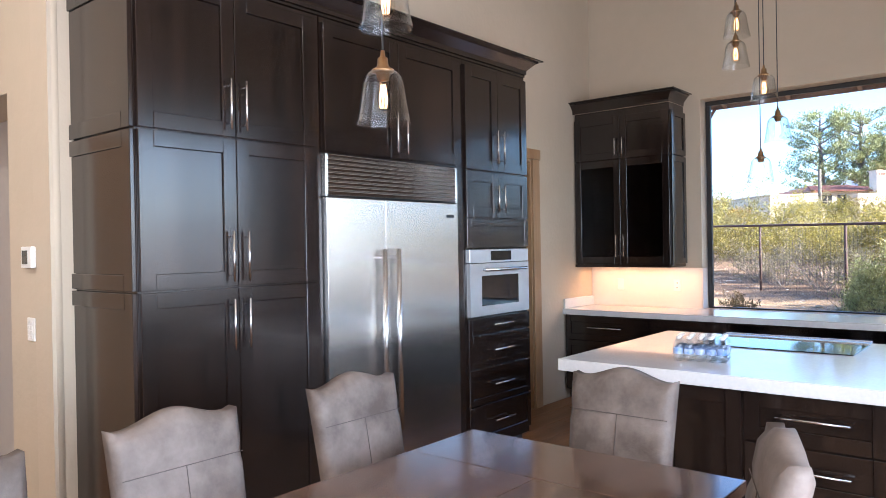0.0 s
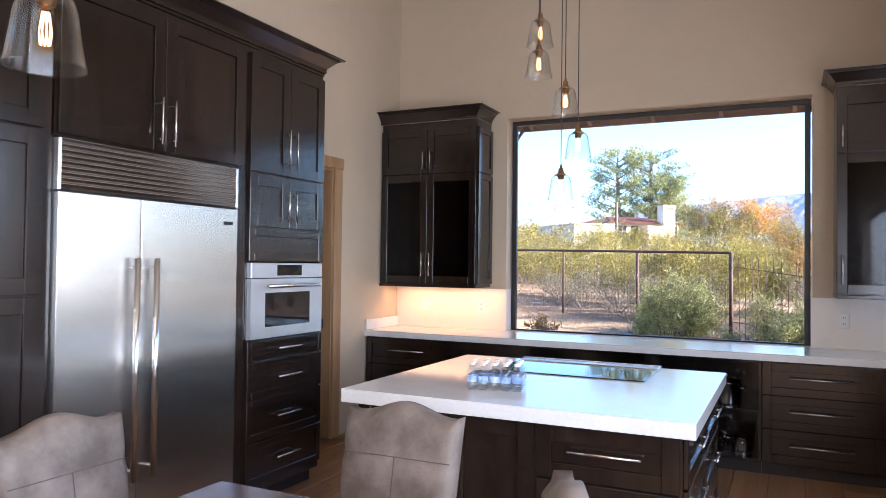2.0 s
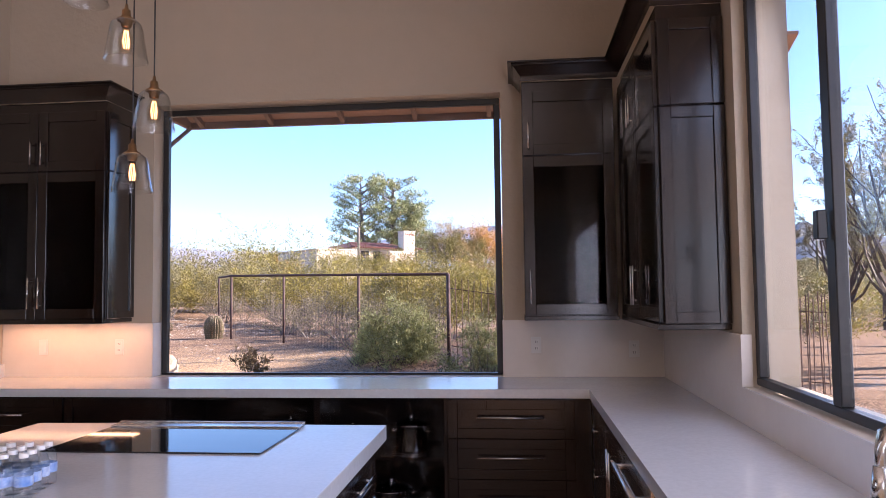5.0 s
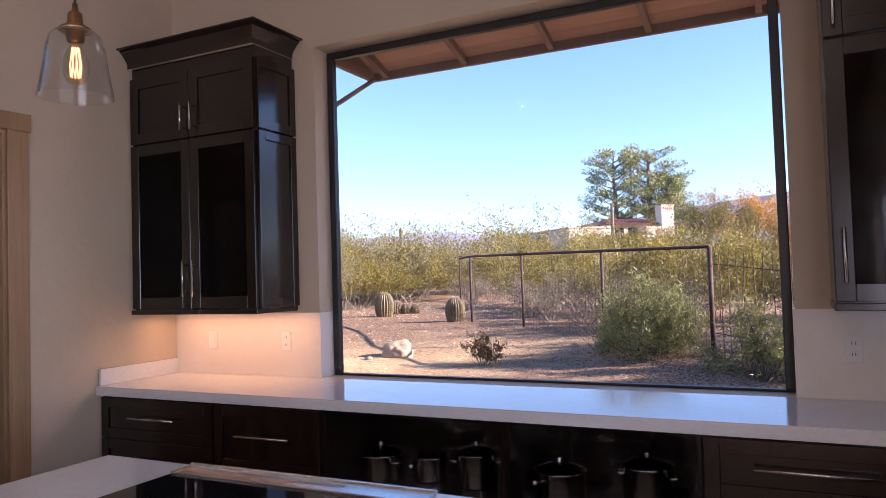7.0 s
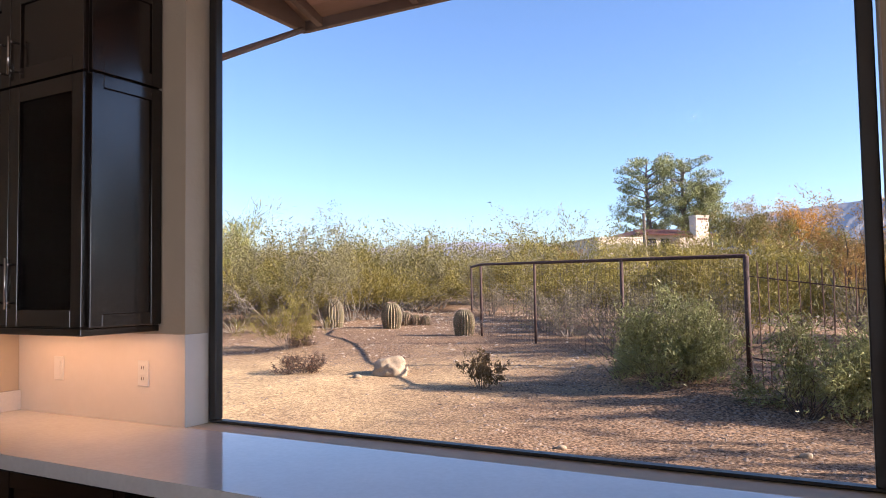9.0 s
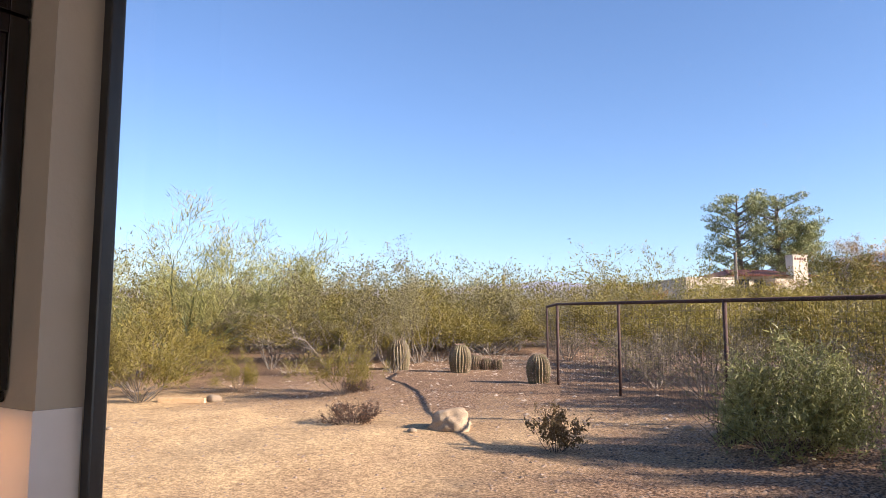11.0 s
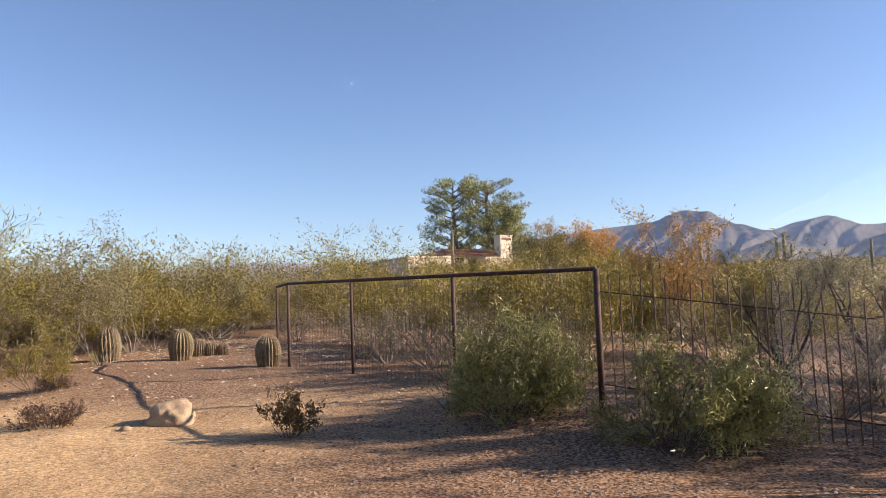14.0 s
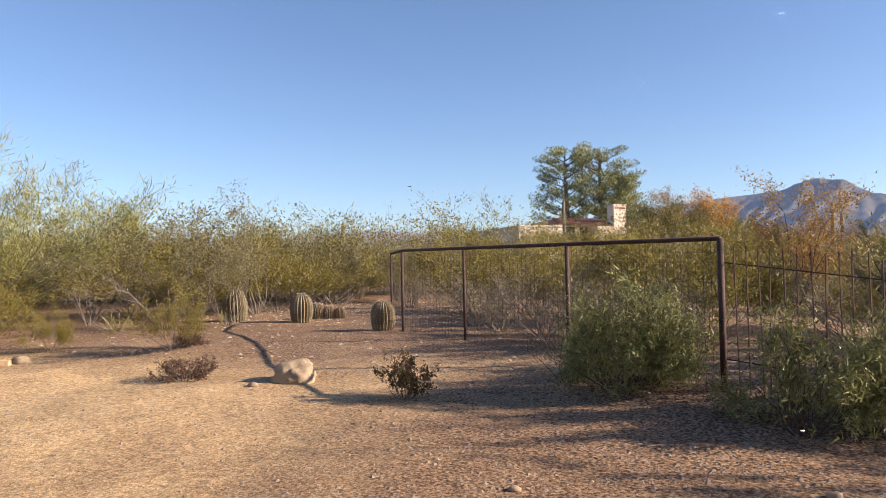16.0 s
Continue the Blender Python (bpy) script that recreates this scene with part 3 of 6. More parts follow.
# splashback slabs, turned into the window reveals
SPL = 1.322
boxes("splashback", [(-3.838, WIN[0], YN - 0.010, YN - 0.001, 0.9206, SPL), (WIN[0] - 0.001, WIN[0] + 0.010, YN - 0.010, 7.383, 0.9206, SPL), (WIN[1], XE - 0.002, YN - 0.010, YN - 0.001, 0.9206, SPL),
                     (WIN[1] - 0.010, WIN[1] + 0.001, YN - 0.0095, 7.383, 0.9206, SPL), (XE - 0.011, XE - 0.002, SINKWIN[1], YN - 0.011, 0.9206, SPL), (XE - 0.011, XE - 0.002, 2.6, SINKWIN[1], 0.9206, SINKWIN[2]),
                     (XE - 0.011, XE + 0.038, SINKWIN[1] - 0.010, SINKWIN[1] - 0.001, SINKWIN[2] + 0.001, SPL)], TILE)
tagged(bpy.data.objects["splashback"], "glossy cream splashback above the worktop", "splashback", kind="structure")


def outlet(m, kind):
    o = thing("outlet" if kind == "outlet" else "light_switch", m, "white wall " + ("outlet" if kind == "outlet" else "switch") + " plate on the splashback", "outlet" if kind == "outlet" else "switch")
    box("plate", -0.036, 0.036, -0.006, 0, -0.058, 0.058, WHITE_PLASTIC, o, 0.002)
    if kind == "outlet":
        for z in (-0.024, 0.024):
            box("socket", -0.017, 0.017, -0.0085, -0.0061, z - 0.015, z + 0.015, WHITE_PLASTIC, o, 0.001)
            boxes("slots", [(-0.008, -0.005, -0.0095, -0.0086, z - 0.006, z + 0.008), (0.005, 0.008, -0.0095, -0.0086, z - 0.006, z + 0.008)], BLACK, o)
    else:
        box("rocker", -0.017, 0.017, -0.0095, -0.0061, -0.034, 0.034, WHITE_PLASTIC, o, 0.001)
    return o


outlet(pose(-3.50, YN - 0.011, 1.145), "switch")
outlet(pose(-2.89, YN - 0.011, 1.145), "outlet")
outlet(pose(0.226, YN - 0.011, 1.145), "outlet")
outlet(pose(0.905, YN - 0.011, 1.115), "outlet")

# ---- island ----
isl = thing("kitchen_island", pose(0, 0, 0), "espresso-stained kitchen island with a thick white quartz top", "island")
box("top", -2.23, -0.515, 3.80, 5.40, 0.852, 0.92, QUARTZ, isl, 0.004, 2)
box("body", -2.17, -0.577, 3.88, 5.34, 0.1, 0.85, CAB, isl)
box("plinth", -2.1, -0.64, 3.95, 5.27, 0.0, 0.1, CAB_IN, isl)
IF = [("door", -2.165, -1.66, 0.11, 0.845, (-1.70, 0.60, 0.3, True)), ("door", -1.65, -1.225, 0.11, 0.845, (-1.605, 0.60, 0.3, True)),
      ("drawer", -1.215, -0.585, 0.60, 0.845, (-0.90, 0.735, 0.32, False)), ("drawer", -1.215, -0.585, 0.355, 0.595, (-0.90, 0.49, 0.32, False)), ("drawer", -1.215, -0.585, 0.11, 0.35, (-0.90, 0.245, 0.32, False))]
for k, a, b, z0, z1, pl in IF:
    shaker(isl, a, b, z0, z1, name=k, pull=pl).matrix_local = pose(0, 3.879, 0)
for y0, y1 in ((3.89, 4.61), (4.615, 5.335)):
    for z0, z1 in ((0.62, 0.845), (0.37, 0.615), (0.11, 0.365)):
        shaker(isl, 0, y1 - y0, z0, z1, name="drawer", pull=((y1 - y0) / 2, (z0 + z1) / 2 + 0.02, 0.24, False)).matrix_local = pose(-0.576, y0, 0, 0, 0, 90)
hob = thing("cooktop", pose(0, 0, 0), "black glass cooktop with a raised steel vent at the back", "cooktop")
box("glass", -1.79, -0.89, 4.775, 5.27, 0.9206, 0.927, BLACK_GLASS, hob, 0.002)
box("trim", -1.79, -0.89, 5.27, 5.36, 0.9206, 0.934, STEEL, hob, 0.003)
box("edge", -1.79, -0.89, 5.355, 5.365, 0.934, 0.940, STEEL, hob, 0.001)

# a pack of water bottles on the island
proto = None
for i in range(5):
    for j in range(4):
        m = pose(-1.64, 4.11, 0.9205, 0, 0, 13) @ pose(i * 0.058 + random.uniform(-0.002, 0.002), j * 0.058 + random.uniform(-0.002, 0.002), 0)
        if proto is None:
            proto = thing("water_bottle", m, "clear plastic water bottle with a blue label on the island", "bottle", "pack of water bottles")
            bm = bmesh.new()
            add_lathe(bm, [(0.001, 0.004), (0.024, 0.0), (0.0275, 0.008), (0.0265, 0.02), (0.0275, 0.025), (0.0265, 0.035), (0.0275, 0.075), (0.0265, 0.088), (0.022, 0.102), (0.0135, 0.116), (0.0115, 0.12), (0.0115, 0.123)], 14)
            done("bottle", bm, BOTTLE, proto, smooth=True)
            bm = bmesh.new()
            add_lathe(bm, [(0.0278, 0.04), (0.028, 0.042), (0.028, 0.068), (0.0278, 0.07)], 14)
            done("label", bm, LABEL_BLUE, proto, smooth=True)
            bm = bmesh.new()
            add_tube(bm, [(0, 0, 0.123), (0, 0, 0.136)], 0.0135, 12)
            done("cap", bm, WHITE_PLASTIC, proto)
        else:
            copy_thing(proto, m)


# ---- pendant lamps ----
def pendant(x, y, z, group):
    """A clear bell shade round a filament bulb; z is the bulb's middle."""
    z -= 0.02
    p = thing("pendant_lamp", pose(x, y, z), "clear glass bell pendant with brass socket and lit filament bulb", "pendant lamp", group)
    prof = [(0.030, 0.088), (0.046, 0.084), (0.058, 0.070), (0.065, 0.045), (0.071, 0.0), (0.079, -0.05), (0.084, -0.075), (0.085, -0.078)]
    inner = [(r - 0.003, zz) for r, zz in prof[::-1]]
    bm = bmesh.new()
    add_lathe(bm, prof + inner, 32)
    g = done("shade", bm, SHADE, p, smooth=True)
    g.visible_shadow = False
    bm = bmesh.new()
    add_lathe(bm, [(0.001, 0.155), (0.006, 0.155), (0.008, 0.135), (0.016, 0.13), (0.018, 0.105), (0.024, 0.10), (0.024, 0.096), (0.034, 0.094), (0.036, 0.086), (0.022, 0.082), (0.019, 0.06), (0.001, 0.058)], 20)
    done("socket", bm, BRASS, p, smooth=True)
    bm = bmesh.new()
    add_lathe(bm, [(0.013, 0.058), (0.014, 0.045), (0.026, 0.02), (0.030, 0.0), (0.028, -0.02), (0.018, -0.04), (0.001, -0.048)], 20)
    b = done("bulb", bm, BULB, p, smooth=True)
    b.visible_shadow = False
    bm = bmesh.new()
    for k in range(9):
        a = 2 * math.pi * k / 9
        add_tube(bm, [(0.007 * math.cos(a), 0.007 * math.sin(a), 0.045), (0.013 * math.cos(a + 0.3), 0.013 * math.sin(a + 0.3), 0.0), (0.010 * math.cos(a + 0.5), 0.010 * math.sin(a + 0.5), -0.028)], 0.0016, 4)
    done("filament", bm, FILAMENT, p)
    bm = bmesh.new()
    add_tube(bm, [(0, 0, 0.15), (0, 0, (TOP - 0.02 - z) / 0.86)], 0.003, 6)
    done("cord", bm, BLACK, p)
    p.scale = (0.88, 0.88, 0.86)
    return p


for c in ((-1.325, 4.604, 2.008), (-1.215, 4.553, 2.227), (-1.25, 4.42, 2.445), (-1.40, 4.42, 2.66), (-1.41, 4.47, 2.845)):
    pendant(*c, "pendant cluster over the island")
for c in ((-1.457, 1.602, 2.009), (-1.44, 1.60, 2.265)):
    pendant(*c, "pendant cluster over the dining table")
for x, y in ((-1.33, 4.5), (-1.45, 1.6)):
    bm = bmesh.new()
    add_lathe(bm, [(0.001, TOP - 0.03), (0.18, TOP - 0.03), (0.19, TOP - 0.02), (0.19, TOP)], 28, (x, y))
    tagged(done("canopy", bm, BRASS, smooth=False), "round aged brass ceiling canopy of the pendant cluster", "lamp canopy")

# ---- dining table and chairs ----
tb = thing("dining_table", pose(0, 0, 0), "large dark-stained wooden dining table with a glossy worn top", "table")
TX0, TX1, TY0, TY1 = -2.04, -0.86, -0.2, 2.74
for i in range(2):
    w = (TX1 - TX0) / 2
    box("plank", TX0 + i * w + 0.0008, TX0 + (i + 1) * w - 0.0008, TY0 + 0.42, TY1 - 0.42, 0.712, 0.76, TABLE_WOOD, tb, 0.002)
box("breadboard_end", TX0, TX1, TY1 - 0.418, TY1, 0.712, 0.76, TABLE_WOOD, tb, 0.004, 2)
box("breadboard_end", TX0, TX1, TY0, TY0 + 0.418, 0.712, 0.76, TABLE_WOOD, tb, 0.004, 2)
boxes("apron", [(TX0 + 0.1, TX1 - 0.1, TY0 + 0.15, TY0 + 0.18, 0.61, 0.711), (TX0 + 0.1, TX1 - 0.1, TY1 - 0.18, TY1 - 0.15, 0.61, 0.711), (TX0 + 0.1, TX0 + 0.13, TY0 + 0.18, TY1 - 0.18, 0.61, 0.711), (TX1 - 0.13, TX1 - 0.1, TY0 + 0.18, TY1 - 0.18, 0.61, 0.711)], TABLE_WOOD, tb)
for y in (TY0 + 0.5, TY1 - 0.5):
    boxes("leg", [(-1.55, -1.35, y - 0.08, y + 0.08, 0.06, 0.61), (-1.85, -1.05, y - 0.06, y + 0.06, 0.0, 0.06)], TABLE_WOOD, tb, 0.008)


def chair_back():
    """A padded, camel-topped back, 0.48 wide, leaning a little; front faces -y."""
    bm = bmesh.new()
    nx, nz, w, z0 = 17, 15, 0.48, 0.44
    grids = []
    for face in (0, 1):
        rows = []
        for j in range(nz):
            v = j / (nz - 1)
            row = []
            for i in range(nx):
                u = i / (nx - 1)
                s = abs(2 * u - 1)
                top = 0.985 + 0.048 * max(0.0, math.cos(math.pi * min(s / 0.86, 1.0)) * 0.5 + 0.5) + 0.012 * max(0.0, (s - 0.86) / 0.14)
                z = z0 + (top - z0) * v
                half = w / 2 * (0.93 + 0.07 * v)
                edge = min(u, 1 - u, 1.2 * (1 - v) + 0.0, 0.3) / 0.3
                puff = 0.026 + 0.024 * math.sqrt(max(0.0, 1 - (1 - min(1.0, edge * 4.0)) ** 2))
                if face == 0:
                    for seam in (0.72,):
                        puff -= 0.010 * math.exp(-((v - seam) / 0.018) ** 2)
                    if v < 0.72:
                        puff -= 0.008 * math.exp(-((u - 0.5) / 0.03) ** 2)
                y = 0.10 * (v ** 1.2) + (-puff if face == 0 else puff) * 1.0
                row.append(bm.verts.new((half * (2 * u - 1), y, z)))
            rows.append(row)
        grids.append(rows)
    for rows in grids:
        for r, s in zip(rows, rows[1:]):
            for i in range(nx - 1):
                bm.faces.new((r[i], r[i + 1], s[i + 1], s[i]))
    a, b = grids
    ring = lambda g: g[0] + [r[-1] for r in g[1:]] + g[-1][-2::-1] + [r[0] for r in g[-2:0:-1]]
    ra, rb = ring(a), ring(b)
    for i in range(len(ra)):
        k = (i + 1) % len(ra)
        bm.faces.new((ra[i], ra[k], rb[k], rb[i]))
    return bm


SEAM = material("dark_seam", (0.10, 0.08, 0.065), (0.08, 0.06, 0.05), rough=0.8)


def chair(m):
    c = thing("dining_chair", m, "taupe distressed-leather dining chair with a camel-shaped back", "chair", "chairs round the table")
    done("backrest", chair_back(), LEATHER, c, smooth=True)
    bm = bmesh.new()
    lean = lambda v: 0.10 * v ** 1.2
    for off in (-0.0485, 0.0515):
        add_tube(bm, [(x, lean(0.72) + off, 0.845) for x in (-0.225, -0.1, 0.0, 0.1, 0.225)], 0.0018, 5)
        add_tube(bm, [(0, lean(v) + off, 0.44 + 0.563 * v) for v in (0.72, 0.55, 0.4, 0.25, 0.1)], 0.0018, 5)
    done("seam", bm, SEAM, c)
    bm = bmesh.new()
    add_box(bm, -0.24, 0.24, -0.46, 0.03, 0.38, 0.49)
    bmesh.ops.bevel(bm, geom=list(bm.edges), offset=0.03, segments=3, affect="EDGES")
    done("seat", bm, LEATHER, c, smooth=True)
    for x in (-0.2, 0.2):
        for y in (-0.42, 0.0):
            bm = bmesh.new()
            add_tube(bm, [(x, y, 0.385), (x, y + (0.05 if y == 0 else 0), 0.0)], [0.025, 0.018], 8)
            done("leg", bm, TABLE_WOOD, c)
    return c


first = chair(pose(-2.32, 1.51, 0, 0, 0, 90))
for x, y, r in ((-2.32, 2.36, 90), (-2.32, 0.78, 90), (-1.49, 3.02, 0), (-0.74, 2.38, -68), (-0.62, 1.55, -88)):
    copy_thing(first, pose(x, y, 0, 0, 0, r))

# ---- door, thermostat and switch ----
d = tagged(new("door_1"), "closed knotty alder door in a pale wooden frame", "door", kind="structure")
boxes("casing", [(XW, XW + 0.02, 6.065, 6.185, 0, 2.40), (XW, XW + 0.02, 5.065, 5.185, 0, 2.40), (XW, XW + 0.024, 5.05, 6.20, 2.40, 2.50)], ALDER, d, 0.003)
boxes("jamb", [(XW - 0.2, XW, 6.045, 6.069, 0, 2.376), (XW - 0.2, XW, 5.181, 5.205, 0, 2.376), (XW - 0.2, XW, 5.181, 6.069, 2.376, 2.399)], ALDER, d)
leaf = shaker(d, 0, 0.836, 0.008, 2.372, name="leaf", rail=0.12)
for part in [leaf, *leaf.children]:
    part.data.materials[0] = ALDER
leaf.matrix_local = pose(XW - 0.14, 5.207, 0, 0, 0, 90)
box("latch", XW - 0.115, XW - 0.06, 5.98, 6.03, 0.98, 1.06, BLACK, d, 0.003)
d2 = tagged(new("door_2"), "pale wooden door casing on the far wall", "door", kind="structure")
boxes("casing", [(-6.1, -6.08, 0.95, 1.07, 0, 2.45), (-6.1, -6.08, -0.03, 1.09, 2.45, 2.55), (-6.1, -6.08, -0.05, 0.07, 0, 2.45)], ALDER, d2, 0.003)
box("leaf", -6.1, -6.09, 0.07, 0.95, 0.01, 2.45, ALDER, d2)
th = thing("thermostat", pose(-4.08, 1.679, 1.562), "white wall thermostat with a grey display", "thermostat")
box("case", -0.065, 0.065, -0.025, 0, -0.055, 0.055, WHITE_PLASTIC, th, 0.006, 2)
box("screen", -0.045, 0.02, -0.0275, -0.0252, -0.035, 0.035, GREY_SCREEN, th)
ks = thing("keypad_switch", pose(-4.08, 1.679, 1.19), "white wall keypad with rows of small buttons", "switch")
box("plate", -0.045, 0.045, -0.008, 0, -0.06, 0.06, WHITE_PLASTIC, ks, 0.003)
for i in range(4):
    for x in (-0.02, 0.012):
        box("button", x - 0.012, x + 0.012, -0.012, -0.0082, -0.045 + i * 0.024, -0.028 + i * 0.024, WHITE_PLASTIC, ks, 0.001)


def downlight(x, y):
    """A recessed ceiling lamp with a white trim ring."""
    d = thing("downlight", pose(x, y, TOP), "small round recessed ceiling downlight with a white trim", "downlight", "recessed ceiling lights")
    bm = bmesh.new()
    add_lathe(bm, [(0.062, -0.002), (0.062, -0.010), (0.085, -0.010), (0.09, -0.002)], 24)
    done("trim", bm, WHITE_PLASTIC, d, smooth=True)
    bm = bmesh.new()
    bm.faces.new(add_lathe(bm, [(0.060, -0.0045), (0.061, -0.0045)], 24)[0])
    done("lens", bm, LENS, d)
    data = bpy.data.lights.new("downlight", "AREA")
    data.shape, data.size, data.energy, data.color = "DISK", 0.055, 9, (1.0, 0.80, 0.58)
    new("downlight_lamp", data).matrix_world = pose(x, y, TOP - 0.012)


LENS = glowing("downlight_lens", (1.0, 0.85, 0.66), 2.5)
# the last one is unseen, added as fill light at the far end
for x, y in ((-4.1, -0.4), (-0.4, -0.7), (-2.2, -3.2)):
    downlight(x, y)


# ---- cookware on the open shelves ----
def pot(x, y, z, r, h, lid, long_handle):
    p = thing("cooking_pot", pose(x, y, z, 0, 0, random.uniform(-20, 20)), "polished steel cooking pot with a lid on the open shelf", "pot", "cookware on the shelves")
    bm = bmesh.new()
    add_lathe(bm, [(0.001, 0.0), (r * 0.95, 0.0), (r, 0.012), (r, h), (r + 0.004, h + 0.003), (r - 0.002, h), (r - 0.003, 0.006), (0.001, 0.005)], 24)
    done("pan", bm, CHROME, p, smooth=True)
    if lid:
        bm = bmesh.new()
        add_lathe(bm, [(r + 0.003, h + 0.004), (r * 0.9, h + 0.018), (r * 0.4, h + 0.034), (0.014, h + 0.037), (0.010, h + 0.05), (0.018, h + 0.058), (0.001, h + 0.062)], 24)
        done("lid", bm, CHROME, p, smooth=True)
    bm = bmesh.new()
    if long_handle:
        add_tube(bm, [(0, -r, h * 0.8), (0, -r - 0.08, h * 0.95), (0, -r - 0.13, h * 1.0)], [0.008, 0.009, 0.011], 8)
    else:
        for s in (-1, 1):
            add_tube(bm, [(s * r, -0.03, h * 0.75), (s * (r + 0.035), -0.02, h * 0.8), (s * (r + 0.035), 0.02, h * 0.8), (s * r, 0.03, h * 0.75)], 0.005, 8)
    done("handle", bm, CHROME, p, smooth=True)


for x, y, z, r, h, lid, lh in ((-1.98, 6.86, 0.4792, 0.12, 0.13, True, False), (-1.72, 6.92, 0.4792, 0.09, 0.12, False, True), (-1.45, 6.9, 0.4792, 0.10, 0.16, True, False),
                              (-1.02, 6.88, 0.4792, 0.12, 0.12, True, True), (-0.62, 6.9, 0.4792, 0.11, 0.17, True, False), (-0.75, 6.85, 0.1192, 0.13, 0.12, True, False), (-1.9, 6.86, 0.1192, 0.14, 0.1, True, False), (-0.5, 6.9, 0.1192, 0.08, 0.1, False, True)):
    pot(x, y, z, r, h, lid, lh)


# ---- outdoors: the ground ----
def smooth_step(a, b, v):
    t = min(1.0, max(0.0, (v - a) / (b - a)))
    return t * t * (3 - 2 * t)


def ground_z(x, y):
    """Height of the desert floor."""
    z = -0.12 + 0.24 * smooth_step(8.5, 14.0, y) + 0.32 * smooth_step(13.8, 18.0, y) + 0.15 * smooth_step(18, 40, y)
    z += 2.0 * smooth_step(38, 80, y) * smooth_step(8, -6, x)
    z += 0.040 * (min(max(y, 45.0), 430.0) - 45.0) * smooth_step(-14, 12, x)
    z += 0.10 * smooth_step(20.5, 24.0, y) * smooth_step(-3.0, -7.0, x)
    z += 0.13 * math.exp(-((x + 1.4) / 1.5) ** 2 - ((y - 14.6) / 1.2) ** 2)
    z -= 0.45 * smooth_step(-0.6, 3.5, x) * smooth_step(12.0, 17.5, y) * (1 - smooth_step(30, 70, y))
    near = 1 - smooth_step(40, 120, abs(y) + abs(x) * 0.5)
    z += near * (0.045 * noise.noise((x * 0.5, y * 0.5, 0)) + 0.015 * noise.noise((x * 2.2, y * 2.2, 3)))
    return z


def axis(lo, hi, fine0, fine1, step):
    a = list(np.arange(fine0, fine1 + 1e-6, step))
    s, v = step, fine1
    while v < hi:
        s *= 1.22
        v += s
        a.append(v)
    s, v = step, fine0
    while v > lo:
        s *= 1.22
        v -= s
        a.insert(0, v)
    return a


gx, gy = axis(-4200, 4200, -16, 5, 0.16), axis(-300, 4600, 7.6, 24, 0.16)
verts = [(x, y, ground_z(x, y)) for y in gy for x in gx]
n = len(gx)
faces = [(j * n + i, j * n + i + 1, (j + 1) * n + i + 1, (j + 1) * n + i) for j in range(len(gy) - 1) for i in range(n - 1)]
me = bpy.data.meshes.new("ground")
me.from_pydata(verts, [], faces)
for p in me.polygons:
    p.use_smooth = True
SAND = material("desert_sand", (0.62, 0.43, 0.225), (0.29, 0.19, 0.10), rough=0.95, scale=(1.6, 1.6, 1.6), bump=0.7, bump_scale=50, detail=12, fine=0.6, spec=0.1, lo=0.38, hi=0.68)
# darker gravelly soil towards the fence, with tree shade also put into its colour
sn, sl = SAND.node_tree.nodes, SAND.node_tree.links
tcn, sep, noi = sn.new("ShaderNodeTexCoord"), sn.new("ShaderNodeSeparateXYZ"), sn.new("ShaderNodeTexNoise")
noi.inputs["Scale"].default_value, noi.inputs["Detail"].default_value = 0.9, 8
sl.new(tcn.outputs["Object"], sep.inputs[0])
sl.new(tcn.outputs["Object"], noi.inputs["Vector"])
add1 = sn.new("ShaderNodeMath")
add1.operation = "MULTIPLY_ADD"
add1.inputs[1].default_value = 6.0
sl.new(noi.outputs["Fac"], add1.inputs[0])
sl.new(sep.outputs["X"], add1.inputs[2])
span = sn.new("ShaderNodeMapRange")
span.inputs["From Min"].default_value, span.inputs["From Max"].default_value = -4.2, 0.4
sl.new(add1.outputs[0], span.inputs["Value"])
spot = sn.new("ShaderNodeTexNoise")
spot.inputs["Scale"].default_value, spot.inputs["Detail"].default_value = 34, 6
sl.new(tcn.outputs["Object"], spot.inputs["Vector"])
soil_and_shade = sn.new("ShaderNodeValToRGB")
soil_and_shade.color_ramp.elements[0].position, soil_and_shade.color_ramp.elements[0].color = 0.38, (0.092, 0.054, 0.033, 1)
soil_and_shade.color_ramp.elements[1].position, soil_and_shade.color_ramp.elements[1].color = 0.64, (0.37, 0.24, 0.145, 1)
sl.new(spot.outputs["Fac"], soil_and_shade.inputs["Fac"])
both = sn.new("ShaderNodeMix")
both.data_type = "RGBA"
pb = sn["Principled BSDF"]
# mask by y: dark soil and painted tree shade of the middle ground
back = sn.new("ShaderNodeMath")
back.operation = "MULTIPLY_ADD"
back.inputs[1].default_value = 5.0
sl.new(noi.outputs["Fac"], back.inputs[0])
sl.new(sep.outputs["Y"], back.inputs[2])
span_y = sn.new("ShaderNodeMapRange")
span_y.inputs["From Min"].default_value, span_y.inputs["From Max"].default_value = 16.4, 19.2
sl.new(back.outputs[0], span_y.inputs["Value"])
most = sn.new("ShaderNodeMath")
most.operation = "MAXIMUM"
sl.new(span.outputs[0], most.inputs[0])
sl.new(span_y.outputs[0], most.inputs[1])
sl.new(most.outputs[0], both.inputs[0])
sl.new(pb.inputs["Base Color"].links[0].from_socket, both.inputs[6])
sl.new(soil_and_shade.outputs["Color"], both.inputs[7])
sl.new(both.outputs[2], pb.inputs["Base Color"])
